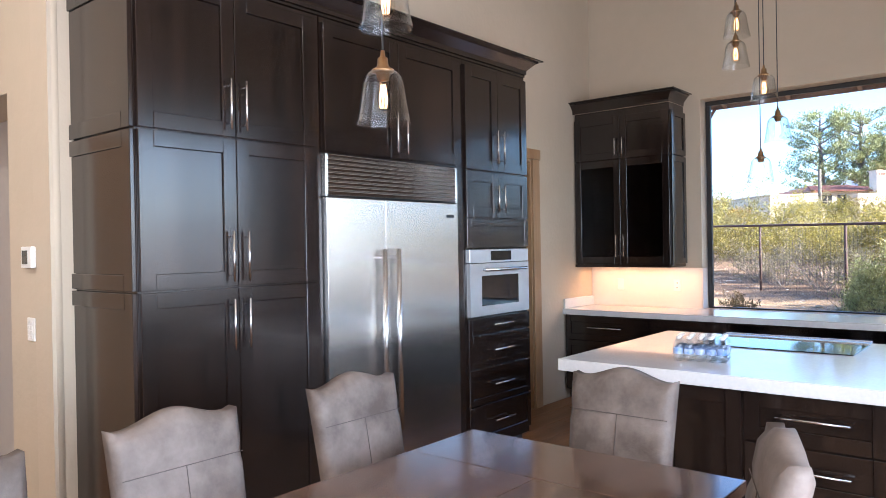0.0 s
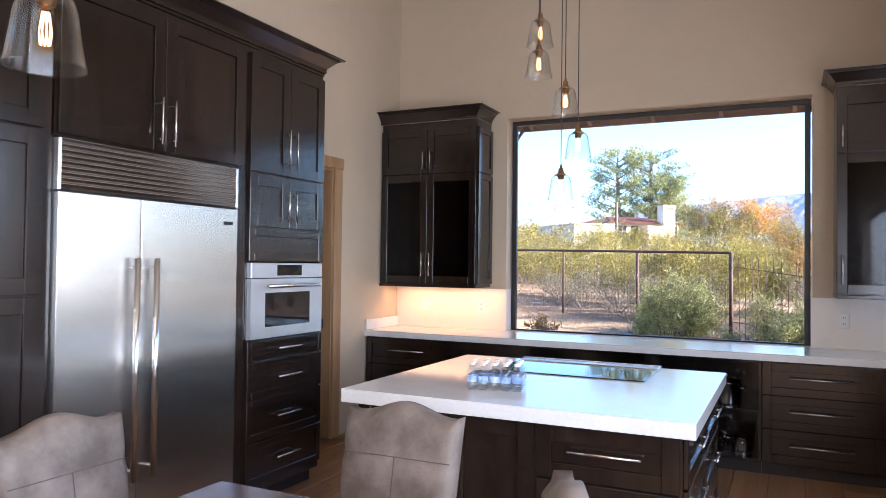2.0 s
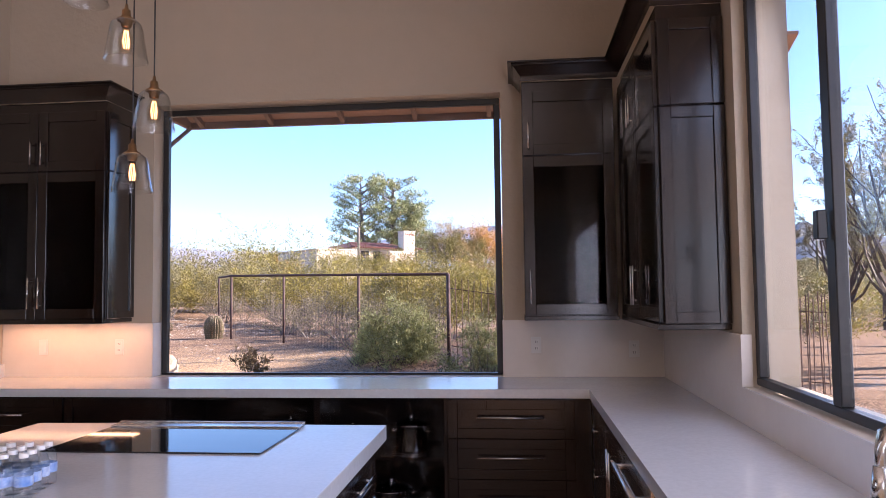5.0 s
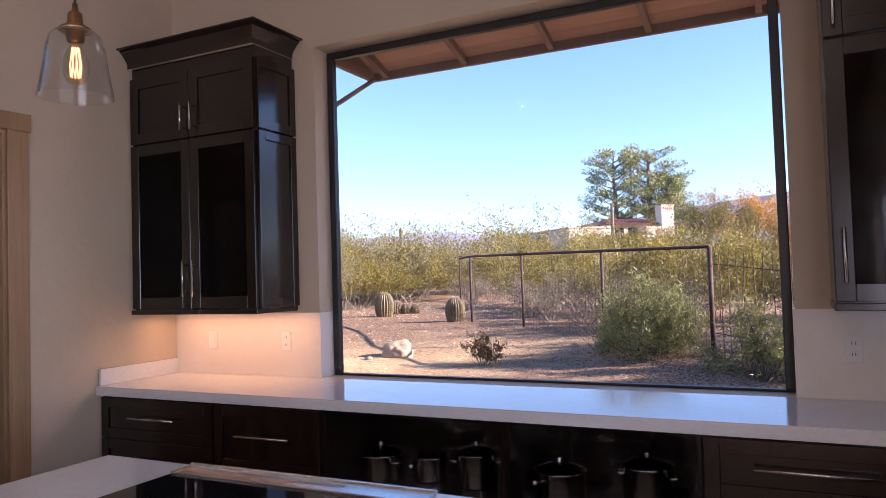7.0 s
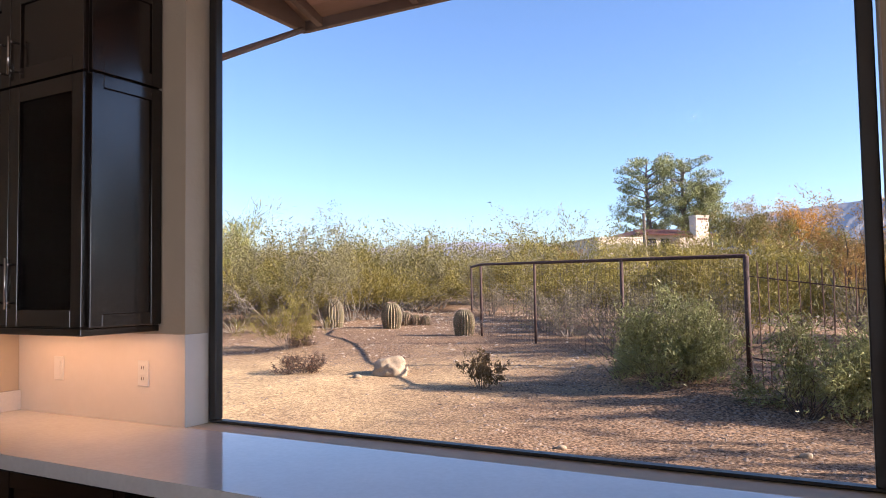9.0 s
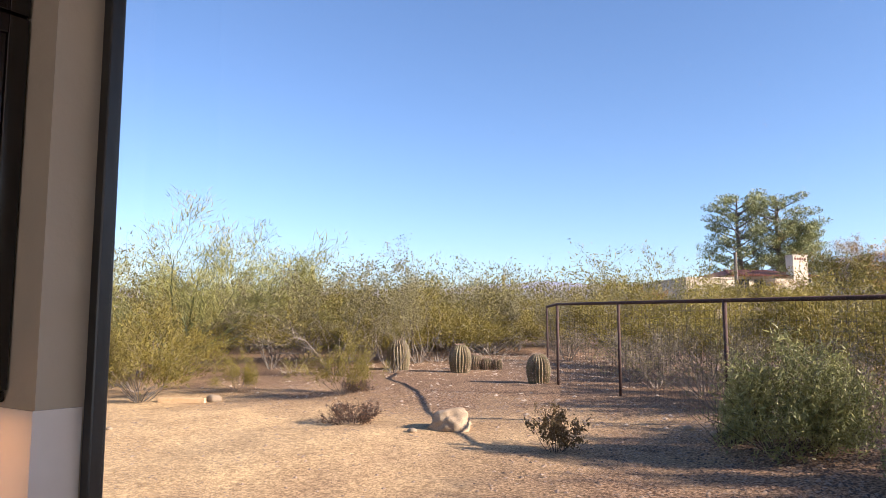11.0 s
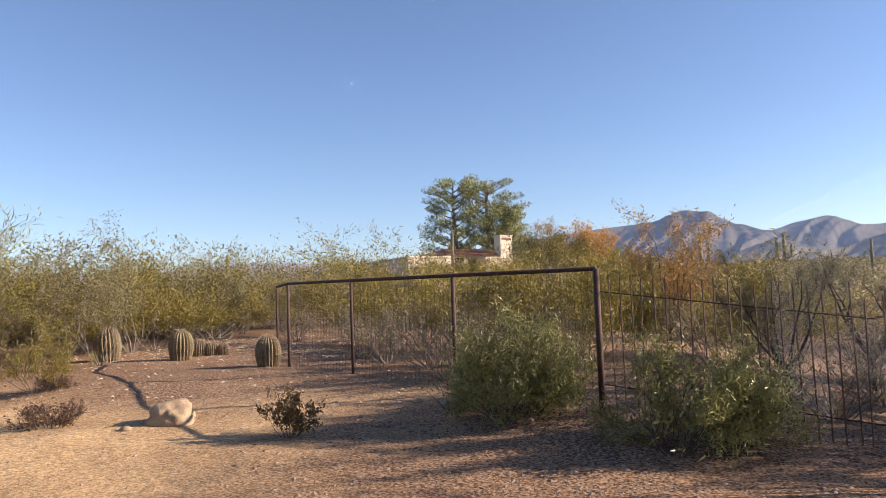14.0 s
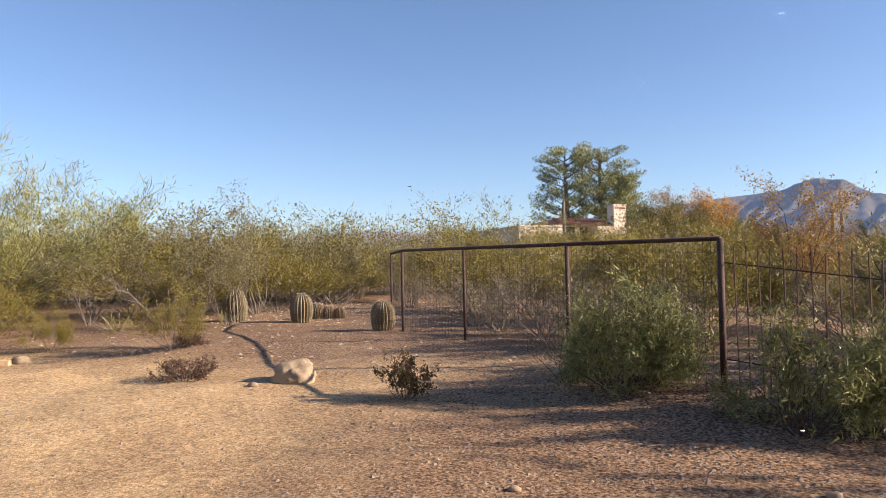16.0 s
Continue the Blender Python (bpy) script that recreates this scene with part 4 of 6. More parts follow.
# fine grit: pale and dark grains of a centimetre or two
grit = sn.new("ShaderNodeTexVoronoi")
grit.inputs["Scale"].default_value = 55
sl.new(tcn.outputs["Object"], grit.inputs["Vector"])
grain_tone = sn.new("ShaderNodeSeparateColor")
sl.new(grit.outputs["Color"], grain_tone.inputs[0])
tone = sn.new("ShaderNodeMapRange")
tone.inputs["To Min"].default_value, tone.inputs["To Max"].default_value = 0.62, 1.42
sl.new(grain_tone.outputs[0], tone.inputs["Value"])
gritty = sn.new("ShaderNodeHueSaturation")
sl.new(tone.outputs[0], gritty.inputs["Value"])
sl.new(both.outputs[2], gritty.inputs["Color"])
sl.new(gritty.outputs["Color"], pb.inputs["Base Color"])
me.materials.append(SAND)
tagged(new("ground", me), "tan sandy desert ground with scattered gravel", "ground", kind="structure")


# ---- outdoors: eave ----
EAVE_WOOD = material("weathered_eave_boards", (0.44, 0.28, 0.20), (0.34, 0.21, 0.14), rough=0.7, scale=(0.8, 9, 9), bump=0.2, bump_scale=60, per_object=0.1)
RAFTER = material("painted_rafters", (0.24, 0.165, 0.125), (0.18, 0.12, 0.09), rough=0.65, scale=(4, 4, 4))
ev = thing("roof_eave", pose(0, 0, 0), "brown timber roof eave with exposed rafters over the window", "eave")
EY0, EY1, EZ0, EZ1 = 7.525, 8.37, 3.40, 3.115
for i in range(8):
    a, b = i / 8, (i + 1) / 8
    y0, y1, z0, z1 = EY0 + (EY1 - EY0) * a, EY0 + (EY1 - EY0) * b - 0.003, EZ0 + (EZ1 - EZ0) * a, EZ0 + (EZ1 - EZ0) * b
    bm = bmesh.new()
    v = [bm.verts.new((x, y, z + dz)) for x in (-2.87, 2.2) for y, z, dz in ((y0, z0, 0), (y1, z1, 0), (y1, z1, 0.025), (y0, z0, 0.025))]
    for f in ((0, 1, 2, 3), (7, 6, 5, 4), (0, 4, 5, 1), (1, 5, 6, 2), (2, 6, 7, 3), (3, 7, 4, 0)):
        bm.faces.new([v[k] for k in f])
    done("board", bm, EAVE_WOOD, ev)
for i in range(8):
    x = -2.76 + 0.66 * i
    bm = bmesh.new()
    v = [bm.verts.new((xx, y, z)) for xx in (x - 0.02, x + 0.02) for y, z in ((EY0, EZ0 - 0.08), (EY1, EZ1 - 0.05), (EY1, EZ1 - 0.001), (EY0, EZ0 - 0.001))]
    for f in ((0, 1, 2, 3), (7, 6, 5, 4), (0, 4, 5, 1), (1, 5, 6, 2), (2, 6, 7, 3), (3, 7, 4, 0)):
        bm.faces.new([v[k] for k in f])
    done("rafter", bm, RAFTER, ev)
box("fascia", -2.89, 2.2, EY1 + 0.001, EY1 + 0.035, EZ1 - 0.06, EZ1 + 0.06, RAFTER, ev, 0.003)
box("barge_board", -2.91, -2.871, EY0, EY1 + 0.03, EZ1 - 0.06, EZ0 + 0.05, RAFTER, ev, 0.003)
bm = bmesh.new()
add_tube(bm, [(-2.86, 8.33, 3.05), (-2.76, 7.47, 2.60)], 0.018, 8)
done("brace", bm, RAFTER, ev)


# ---- plants ----
def plant_mesh(name, seed, stems, height, spread, leaves, leaf, mats, twigs=5, levels=2, base_r=0.012, lean=0.35, sides=3, leaf_low=0.25, droop=0.0, width=0.45, trunk=0.0, clump=0.0, crook=0.25, limit=100000, wild=0.7):
    """Stems that fork into twigs, set with small leaf blades; one mesh of bark and leaf faces."""
    rng = np.random.default_rng(seed)
    seg0, seg1, rad0, rad1, tips = [], [], [], [], []

    def grow(p, d, length, r, level):
        steps = 5 if level == 0 else 1 if level == levels else 3
        for s in range(steps):
            q = p + d * (length / steps)
            r1 = max(r * 0.78, 0.0016)
            seg0.append(p), seg1.append(q), rad0.append(r), rad1.append(r1)
            if level < levels and len(seg0) < limit and s >= (1 if level == 0 else 0):
                for _ in range(twigs if level else max(2, twigs - 1)):
                    if rng.random() < 0.62:
                        side = rng.normal(size=3)
                        side -= d * side.dot(d)
                        side /= np.linalg.norm(side) + 1e-6
                        e = d * rng.uniform(0.55, 0.95) + side * rng.uniform(0.4, 0.9)
                        e[2] += 0.18 - droop
                        grow(q, e / np.linalg.norm(e), length * rng.uniform(0.28, 0.46), r1 * 0.6, level + 1)
            if level == levels or s == steps - 1:
                tips.append((p, q, level))
            p, r = q, r1
            d = d + rng.normal(size=3) * crook * 0.5
            d[2] += lean * 0.12 - droop * 0.25
            d /= np.linalg.norm(d)

    top = np.array([0.0, 0.0, trunk])
    if trunk:
        seg0.append(np.zeros(3)), seg1.append(top), rad0.append(base_r * 1.7), rad1.append(base_r * 1.3)
    for k in range(stems):
        a = 2 * math.pi * (k + rng.random() * 0.8) / stems
        t = spread * math.sqrt(rng.random() * 0.9 + 0.1)
        d = np.array([math.cos(a) * math.sin(t), math.sin(a) * math.sin(t), math.cos(t)])
        start = top + np.array([math.cos(a), math.sin(a), 0]) * rng.random() * (0.02 if trunk else 0.10) - np.array([0, 0, 0.03])
        grow(start, d, (height - trunk) * rng.uniform(0.55, 0.8), base_r * rng.uniform(0.7, 1.0), 0)
    P, Q, R0, R1 = np.array(seg0), np.array(seg1), np.array(rad0), np.array(rad1)
    D = Q - P
    D /= np.linalg.norm(D, axis=1)[:, None] + 1e-9
    U = np.cross(D, np.where(np.abs(D[:, 2:3]) < 0.9, [[0, 0, 1.0]], [[1.0, 0, 0]]))
    U /= np.linalg.norm(U, axis=1)[:, None]
    V = np.cross(D, U)
    ring = [np.cos(2 * math.pi * k / sides) * U + np.sin(2 * math.pi * k / sides) * V for k in range(sides)]
    A = np.stack([P + R0[:, None] * w for w in ring], 1)
    B = np.stack([Q + R1[:, None] * w for w in ring], 1)
    verts = np.concatenate([A, B], 1).reshape(-1, 3)
    m = len(P)
    idx = np.arange(m)[:, None] * 2 * sides
    bark = np.concatenate([np.stack([idx[:, 0] + k, idx[:, 0] + (k + 1) % sides, idx[:, 0] + sides + (k + 1) % sides, idx[:, 0] + sides + k], 1) for k in range(sides)])
    T0, T1 = np.array([t[0] for t in tips]), np.array([t[1] for t in tips])
    w = np.array([1.0 if t[2] == levels else 0.6 for t in tips]) * (T1[:, 2] > height * leaf_low * 0.5)
    pick = rng.choice(len(tips), leaves, p=w / w.sum())
    c = T0[pick] + (T1 - T0)[pick] * rng.random((leaves, 1)) + rng.normal(size=(leaves, 3)) * (leaf * 0.5 + clump)
    along = (T1 - T0)[pick]
    along /= np.linalg.norm(along, axis=1)[:, None] + 1e-9
    a = along * 0.8 + rng.normal(size=(leaves, 3)) * wild + np.array([0, 0, 0.25 * (0.9 - wild)])
    a /= np.linalg.norm(a, axis=1)[:, None]
    b = np.cross(a, rng.normal(size=(leaves, 3)))
    b /= np.linalg.norm(b, axis=1)[:, None]
    size = leaf * rng.uniform(0.6, 1.35, (leaves, 1))
    L = np.stack([c - a * size * 0.5 + b * size * width * 0.5, c - a * size * 0.5 - b * size * width * 0.5, c + a * size * 0.5], 1).reshape(-1, 3)
    leaf_faces = np.arange(leaves * 3).reshape(-1, 3) + len(verts)
    me = bpy.data.meshes.new(name)
    me.from_pydata(np.concatenate([verts, L]).tolist(), [], bark.tolist() + leaf_faces.tolist())
    me.materials.append(mats[0]), me.materials.append(mats[1])
    me.polygons.foreach_set("material_index", [0] * len(bark) + [1] * leaves)
    me.update()
    return me


def leafy(name, base, other, rough=0.55, per_object=0.25, thin=0.34):
    """A leaf that lets part of the light through."""
    m = material(name, base, other, rough=rough, scale=(5, 5, 5), per_object=per_object, spec=0.3)
    n, l = m.node_tree.nodes, m.node_tree.links
    b = n["Principled BSDF"]
    tr, mix = n.new("ShaderNodeBsdfTranslucent"), n.new("ShaderNodeMixShader")
    mix.inputs[0].default_value = thin
    l.new(b.inputs["Base Color"].links[0].from_socket, tr.inputs["Color"])
    l.new(b.outputs[0], mix.inputs[1])
    l.new(tr.outputs[0], mix.inputs[2])
    l.new(mix.outputs[0], n["Material Output"].inputs["Surface"])
    return m


BARK_GREY = material("grey_bark", (0.20, 0.17, 0.14), (0.12, 0.10, 0.085), rough=0.9, scale=(8, 8, 8))
BARK_TWIG = material("dry_twigs", (0.25, 0.205, 0.165), (0.12, 0.095, 0.078), rough=0.9, scale=(8, 8, 8))
BARK_DARK = material("dark_bark", (0.085, 0.062, 0.048), (0.05, 0.036, 0.028), rough=0.9, scale=(8, 8, 8))
BARK_GREEN = material("green_bark", (0.16, 0.18, 0.06), (0.11, 0.12, 0.05), rough=0.7, scale=(4, 4, 4))
L_CREOSOTE = leafy("creosote_leaf", (0.305, 0.245, 0.05), (0.165, 0.14, 0.034))
L_OLIVE = leafy("olive_leaf", (0.26, 0.222, 0.046), (0.135, 0.118, 0.03))
L_GREYGREEN = leafy("grey_green_leaf", (0.25, 0.215, 0.095), (0.14, 0.122, 0.058))
L_TIP = leafy("wispy_grey_leaf", (0.29, 0.26, 0.115), (0.18, 0.16, 0.075), per_object=0.15, thin=0.4)
L_PALO = leafy("palo_verde_leaf", (0.52, 0.49, 0.16), (0.35, 0.335, 0.11), thin=0.4)
# the pale second tone paints in the glints on the glossy leaves
L_OLEANDER = leafy("oleander_leaf", (0.10, 0.112, 0.035), (0.42, 0.40, 0.15), rough=0.4, per_object=0.05, thin=0.2)
L_PINE = leafy("pine_needles", (0.12, 0.15, 0.065), (0.36, 0.36, 0.15), per_object=0.1, thin=0.15)
L_ORANGE = leafy("autumn_leaf", (0.50, 0.20, 0.03), (0.42, 0.28, 0.045), per_object=0.15)
L_BRONZE = leafy("bronze_leaf", (0.33, 0.17, 0.06), (0.27, 0.20, 0.055), per_object=0.1)
L_DRY = leafy("dry_leaf", (0.20, 0.11, 0.065), (0.11, 0.06, 0.04))
L_SHRUB = leafy("small_shrub_leaf", (0.10, 0.075, 0.03), (0.15, 0.095, 0.045), per_object=0.0)

KINDS = {}


def kind(key, *args, **kw):
    KINDS.setdefault(key, []).append(plant_mesh(key, *args, **kw))


for s in (1, 2, 3):
    kind("creosote_bush", s, 15, 1.75, 1.0, 7600, 0.06, (BARK_GREY, L_CREOSOTE), twigs=3, base_r=0.009, leaf_low=0.5, width=0.3, wild=0.4, clump=0.045, crook=0.35, limit=520)
for s in (4, 5):
    kind("tall_creosote", s, 10, 2.6, 0.7, 3800, 0.04, (BARK_GREY, L_TIP), twigs=3, base_r=0.012, leaf_low=0.85, lean=0.35, clump=0.03, width=0.5, wild=0.8, crook=0.55, limit=420)
for s in (6, 7):
    kind("dry_twig_bush", s, 24, 1.2, 1.05, 900, 0.04, (BARK_TWIG, L_GREYGREEN), twigs=4, base_r=0.009, leaf_low=0.3, width=0.5, limit=1250)
kind("palo_verde_tree", 8, 17, 4.2, 1.4, 24000, 0.14, (BARK_GREEN, L_PALO), twigs=3, levels=3, base_r=0.035, trunk=0.25, leaf_low=0.15, width=0.09, sides=3, droop=-0.05, lean=0.5, wild=0.25, clump=0.04, crook=0.22, limit=9000)
kind("mesquite_tree", 9, 5, 5.6, 0.75, 8000, 0.075, (BARK_DARK, L_GREYGREEN), twigs=3, levels=3, base_r=0.085, trunk=1.1, leaf_low=0.25, width=0.3, sides=3, limit=900)
# unseen tree with a high, coarse crown, made to screen the sun
kind("tall_mesquite", 29, 8, 9.0, 1.2, 8000, 0.33, (BARK_DARK, L_GREYGREEN), twigs=3, levels=2, base_r=0.1, trunk=4.2, leaf_low=0.5, width=0.6, sides=4)
for s in (10, 11, 30):
    kind("oleander_bush", s, 24, 1.36, 1.12, 8200, 0.084, (BARK_DARK, L_OLEANDER), twigs=4, base_r=0.010, leaf_low=0.06, width=0.21, clump=0.04, crook=0.5, wild=0.85, limit=900)
kind("small_shrub", 12, 14, 0.60, 0.8, 1500, 0.045, (BARK_DARK, L_SHRUB), twigs=3, base_r=0.007, leaf_low=0.2, width=0.55)
kind("low_dead_shrub", 13, 30, 0.42, 1.25, 1300, 0.03, (BARK_DARK, L_DRY), twigs=4, base_r=0.006, leaf_low=0.05, width=0.5)
for s, tone in ((14, L_OLIVE), (15, L_CREOSOTE), (16, L_GREYGREEN), (21, L_CREOSOTE)):
    kind("far_bush", s, 14, 2.5, 1.1, 5000, 0.062, (BARK_GREY, tone), twigs=4, levels=1, base_r=0.013, leaf_low=0.12, clump=0.05, width=0.34, wild=0.45, lean=0.15, crook=0.5)
for s, tone in ((22, L_OLIVE), (23, L_GREYGREEN)):
    kind("scrub_bush", s, 7, 2.2, 1.15, 1000, 0.18, (BARK_GREY, tone), twigs=2, levels=1, base_r=0.015, leaf_low=0.03, clump=0.13, width=0.22, wild=0.45, lean=0.15, crook=0.5)
kind("autumn_tree", 17, 7, 5.0, 0.6, 4600, 0.12, (BARK_DARK, L_ORANGE), twigs=4, base_r=0.06, trunk=0.8, leaf_low=0.2, clump=0.14, width=0.6)
kind("bronze_tree", 18, 9, 4.6, 0.5, 8000, 0.085, (BARK_DARK, L_BRONZE), twigs=4, base_r=0.03, trunk=0.3, leaf_low=0.3, clump=0.06, lean=0.6, width=0.4, limit=700)
kind("dark_tree", 19, 7, 5.0, 0.6, 4600, 0.12, (BARK_DARK, L_OLIVE), twigs=4, base_r=0.06, trunk=0.6, leaf_low=0.15, clump=0.14, width=0.6)
kind("dead_branch_pile", 20, 12, 0.7, 1.2, 40, 0.02, (material("bleached_wood", (0.50, 0.43, 0.33), (0.36, 0.30, 0.22), rough=0.9), L_DRY), twigs=2, levels=1, base_r=0.012)

PLANT_LABELS = {
    "creosote_bush": ("olive-yellow creosote bush on the sandy ground", "bush"),
    "tall_creosote": ("tall wispy creosote bush with bare lower stems", "bush"),
    "dry_twig_bush": ("dry grey twiggy desert bush behind the wire fence", "bush"),
    "palo_verde_tree": ("feathery yellow-green palo verde tree in the desert", "tree"),
    "mesquite_tree": ("wispy grey-green mesquite tree in the desert", "tree"),
    "tall_mesquite": ("tall high-crowned mesquite tree added unseen to shade the house windows", "tree"),
    "oleander_bush": ("dense green oleander bush beside the rusty fence", "bush"),
    "small_shrub": ("small dark green shrub on bare gravel", "shrub"),
    "low_dead_shrub": ("low brown dried-out shrub on the sand", "shrub"),
    "far_bush": ("rounded olive desert bush in the distance", "bush"),
    "scrub_bush": ("grey-green desert scrub bush on the far plain", "bush"),
    "autumn_tree": ("orange-leaved autumn tree near the distant house", "tree"),
    "bronze_tree": ("slender bronze-leaved tree beyond the fence", "tree"),
    "dark_tree": ("dark green tree near the distant house", "tree"),
    "dead_branch_pile": ("bleached dead branches lying under the bushes", "branches"),
}
prng = random.Random(5)


def plant(key, x, y, size=1.0, wide=1.0, which=None, turn=None, z=None):
    meshes = KINDS[key]
    ob = new(key, meshes[prng.randrange(len(meshes)) if which is None else which])
    y = y - 0.2 if y < 40 else y
    ob.location = (x, y, (ground_z(x, y) if z is None else z) - 0.02)
    ob.rotation_euler = (0, 0, prng.uniform(0, 6.28) if turn is None else turn)
    ob.scale = (size * wide, size * wide, size)
    label, cat = PLANT_LABELS[key]
    return tagged(ob, label, cat, cat.replace("shrub", "bush") + " plants of the desert garden")


# the near garden
plant("oleander_bush", -2.2, 14.75, 0.9, 0.86, 0)
plant("oleander_bush", -1.85, 14.8, 0.82, 0.8, 1)
plant("oleander_bush", -2.75, 15.1, 0.68, 0.85, 2)
plant("oleander_bush", -0.45, 13.5, 0.86, 0.88, 1)
plant("oleander_bush", 0.05, 13.75, 0.8, 0.85, 2)
plant("small_shrub", -4.39, 14.09, 1.0, 0.85)
plant("low_dead_shrub", -7.95, 14.6, 1.0, 1.3)
plant("low_dead_shrub", -9.6, 16.6, 0.8, 1.0)
plant("creosote_bush", -13.0, 14.4, 1.05, 1.05, 0)
plant("creosote_bush", -14.6, 15.4, 1.1, 1.1, 1)
plant("creosote_bush", -12.2, 16.0, 0.5, 0.9, 2)
plant("creosote_bush", -9.7, 16.3, 0.7, 0.85, 1)
plant("tall_creosote", -12.0, 18.5, 1.3, 1.1, 0)
plant("tall_creosote", -12.7, 22.6, 1.3, 1.1, 1)
plant("tall_creosote", -11.2, 19.6, 0.95, 1.2, 1)
plant("tall_creosote", -15.2, 19.5, 1.0, 1.2, 1)
plant("tall_creosote", -9.6, 25.5, 1.05, 1.1, 0)
plant("palo_verde_tree", -18.9, 19.6, 1.14, 1.5)
plant("dead_branch_pile", -13.4, 18.6, 1.0, 1.0)
plant("dead_branch_pile", -10.8, 23.5, 1.2, 1.0)
for x, y, s, w in ((-5.9, 20.6, 1.0, 1.0), (-4.9, 19.2, 1.0, 1.05), (-3.9, 18.3, 1.1, 1.0), (-3.3, 17.0, 0.95, 1.1), (-2.6, 18.0, 1.2, 1.1), (-6.4, 22.5, 1.1, 1.1), (-1.6, 16.6, 1.0, 1.1), (-4.6, 21.8, 1.3, 1.1), (-10.3, 27.2, 0.9, 1.1)):
    plant("dry_twig_bush", x, y, s, w)
for x, y, s, w in ((-5.4, 23.6, 1.15, 1.2), (-7.6, 25.0, 1.3, 1.2), (-3.4, 21.2, 1.15, 1.2), (-1.4, 19.0, 1.15, 1.2), (-2.0, 22.0, 1.3, 1.3), (-12.5, 23.2, 1.25, 1.25), (-14.2, 22.0, 1.25, 1.25), (-16.5, 22.0, 1.3, 1.3), (-13.2, 25.5, 1.35, 1.2), (-11.2, 28.5, 1.3, 1.2),
                   (1.8, 20.5, 1.2, 1.2), (4.9, 19.0, 1.2, 1.3), (-15.6, 17.3, 0.9, 1.1), (-17.0, 15.9, 1.1, 1.1)):
    plant("creosote_bush", x, y, s, w)
plant("bronze_tree", 0.3, 24.5, 0.68, 1.2)
plant("bronze_tree", 1.0, 25.8, 0.52, 1.3)
plant("mesquite_tree", 11.4, 28.5, 0.95, 1.1)
plant("mesquite_tree", 12.3, 27.6, 1.05, 1.15)
plant("mesquite_tree", 11.9, 29.4, 0.8, 1.3)
plant("mesquite_tree", 1.1, 16.4, 0.35, 1.1)
plant("mesquite_tree", 2.6, 18.2, 0.42, 1.2)
for x, y, s, w in ((0.6, 18.0, 1.4, 1.2), (2.4, 17.2, 1.4, 1.3), (4.2, 16.6, 1.4, 1.2), (1.4, 15.6, 1.1, 1.1), (2.9, 15.4, 1.0, 1.2)):
    plant("dry_twig_bush", x, y, s, w)
# trees added out of sight to the east, to shade the garden and the sink window
plant("mesquite_tree", 7.2, 15.8, 0.85, 1.1)
plant("mesquite_tree", 8.6, 14.8, 0.95, 1.1)
for x, y in ((8.2, 4.7), (8.5, 5.9), (8.2, 7.1), (8.4, 9.6)):
    plant("tall_mesquite", x, y, 1.0, 1.0)
plant("mesquite_tree", 7.3, 14.7, 0.6, 1.2)
for x, y, s in ((9.8, 17.6, 1.15), (9.0, 19.8, 1.2), (8.8, 16.7, 0.95), (9.6, 21.6, 1.2)):
    plant("mesquite_tree", x, y, s, 0.9)
# taller wisps on the skyline
for az, dd, s in ((-36, 29, 1.15), (-33, 31, 1.1), (-30, 33, 1.2), (-27, 30, 1.05), (-21.5, 31, 1.35), (-19.5, 33, 1.2), (-16.5, 30, 1.45), (-23.5, 34, 1.2), (-45, 24, 1.2), (-48, 23, 1.15)):
    plant("tall_creosote", -0.9 + dd * math.sin(radians(az)), 6.8 + dd * math.cos(radians(az)), s, 0.9)
# the thicket beyond
for i in range(106):
    az = prng.uniform(-62, 44) if i > 76 else prng.uniform(-60, 1)
    dd = 27 + 95 * prng.random() ** 1.5 if i > 76 else prng.uniform(25, 37)
    if -19 < az < -5 and dd > 44 or -29 < az < -17 and dd < 31:
        continue
    x, y = -0.9 + dd * math.sin(radians(az)), 6.8 + dd * math.cos(radians(az))
    s = prng.uniform(0.75, 1.22) * (0.6 if az > 2 else 1.32 if az > -17.5 else 1.6) * (0.85 if dd > 44 else 1.0) * (0.72 if -17.5 < az < -6.5 else 1.0)
    plant("far_bush" if dd < 44 else "scrub_bush", x, y, s, prng.uniform(1.05, 1.6))
for i in range(56):
    az, dd = prng.uniform(-1, 40), 20 + 60 * prng.random() ** 1.2
    plant("scrub_bush", -0.9 + dd * math.sin(radians(az)), 6.8 + dd * math.cos(radians(az)), prng.uniform(0.55, 0.95), prng.uniform(1.2, 2.0))


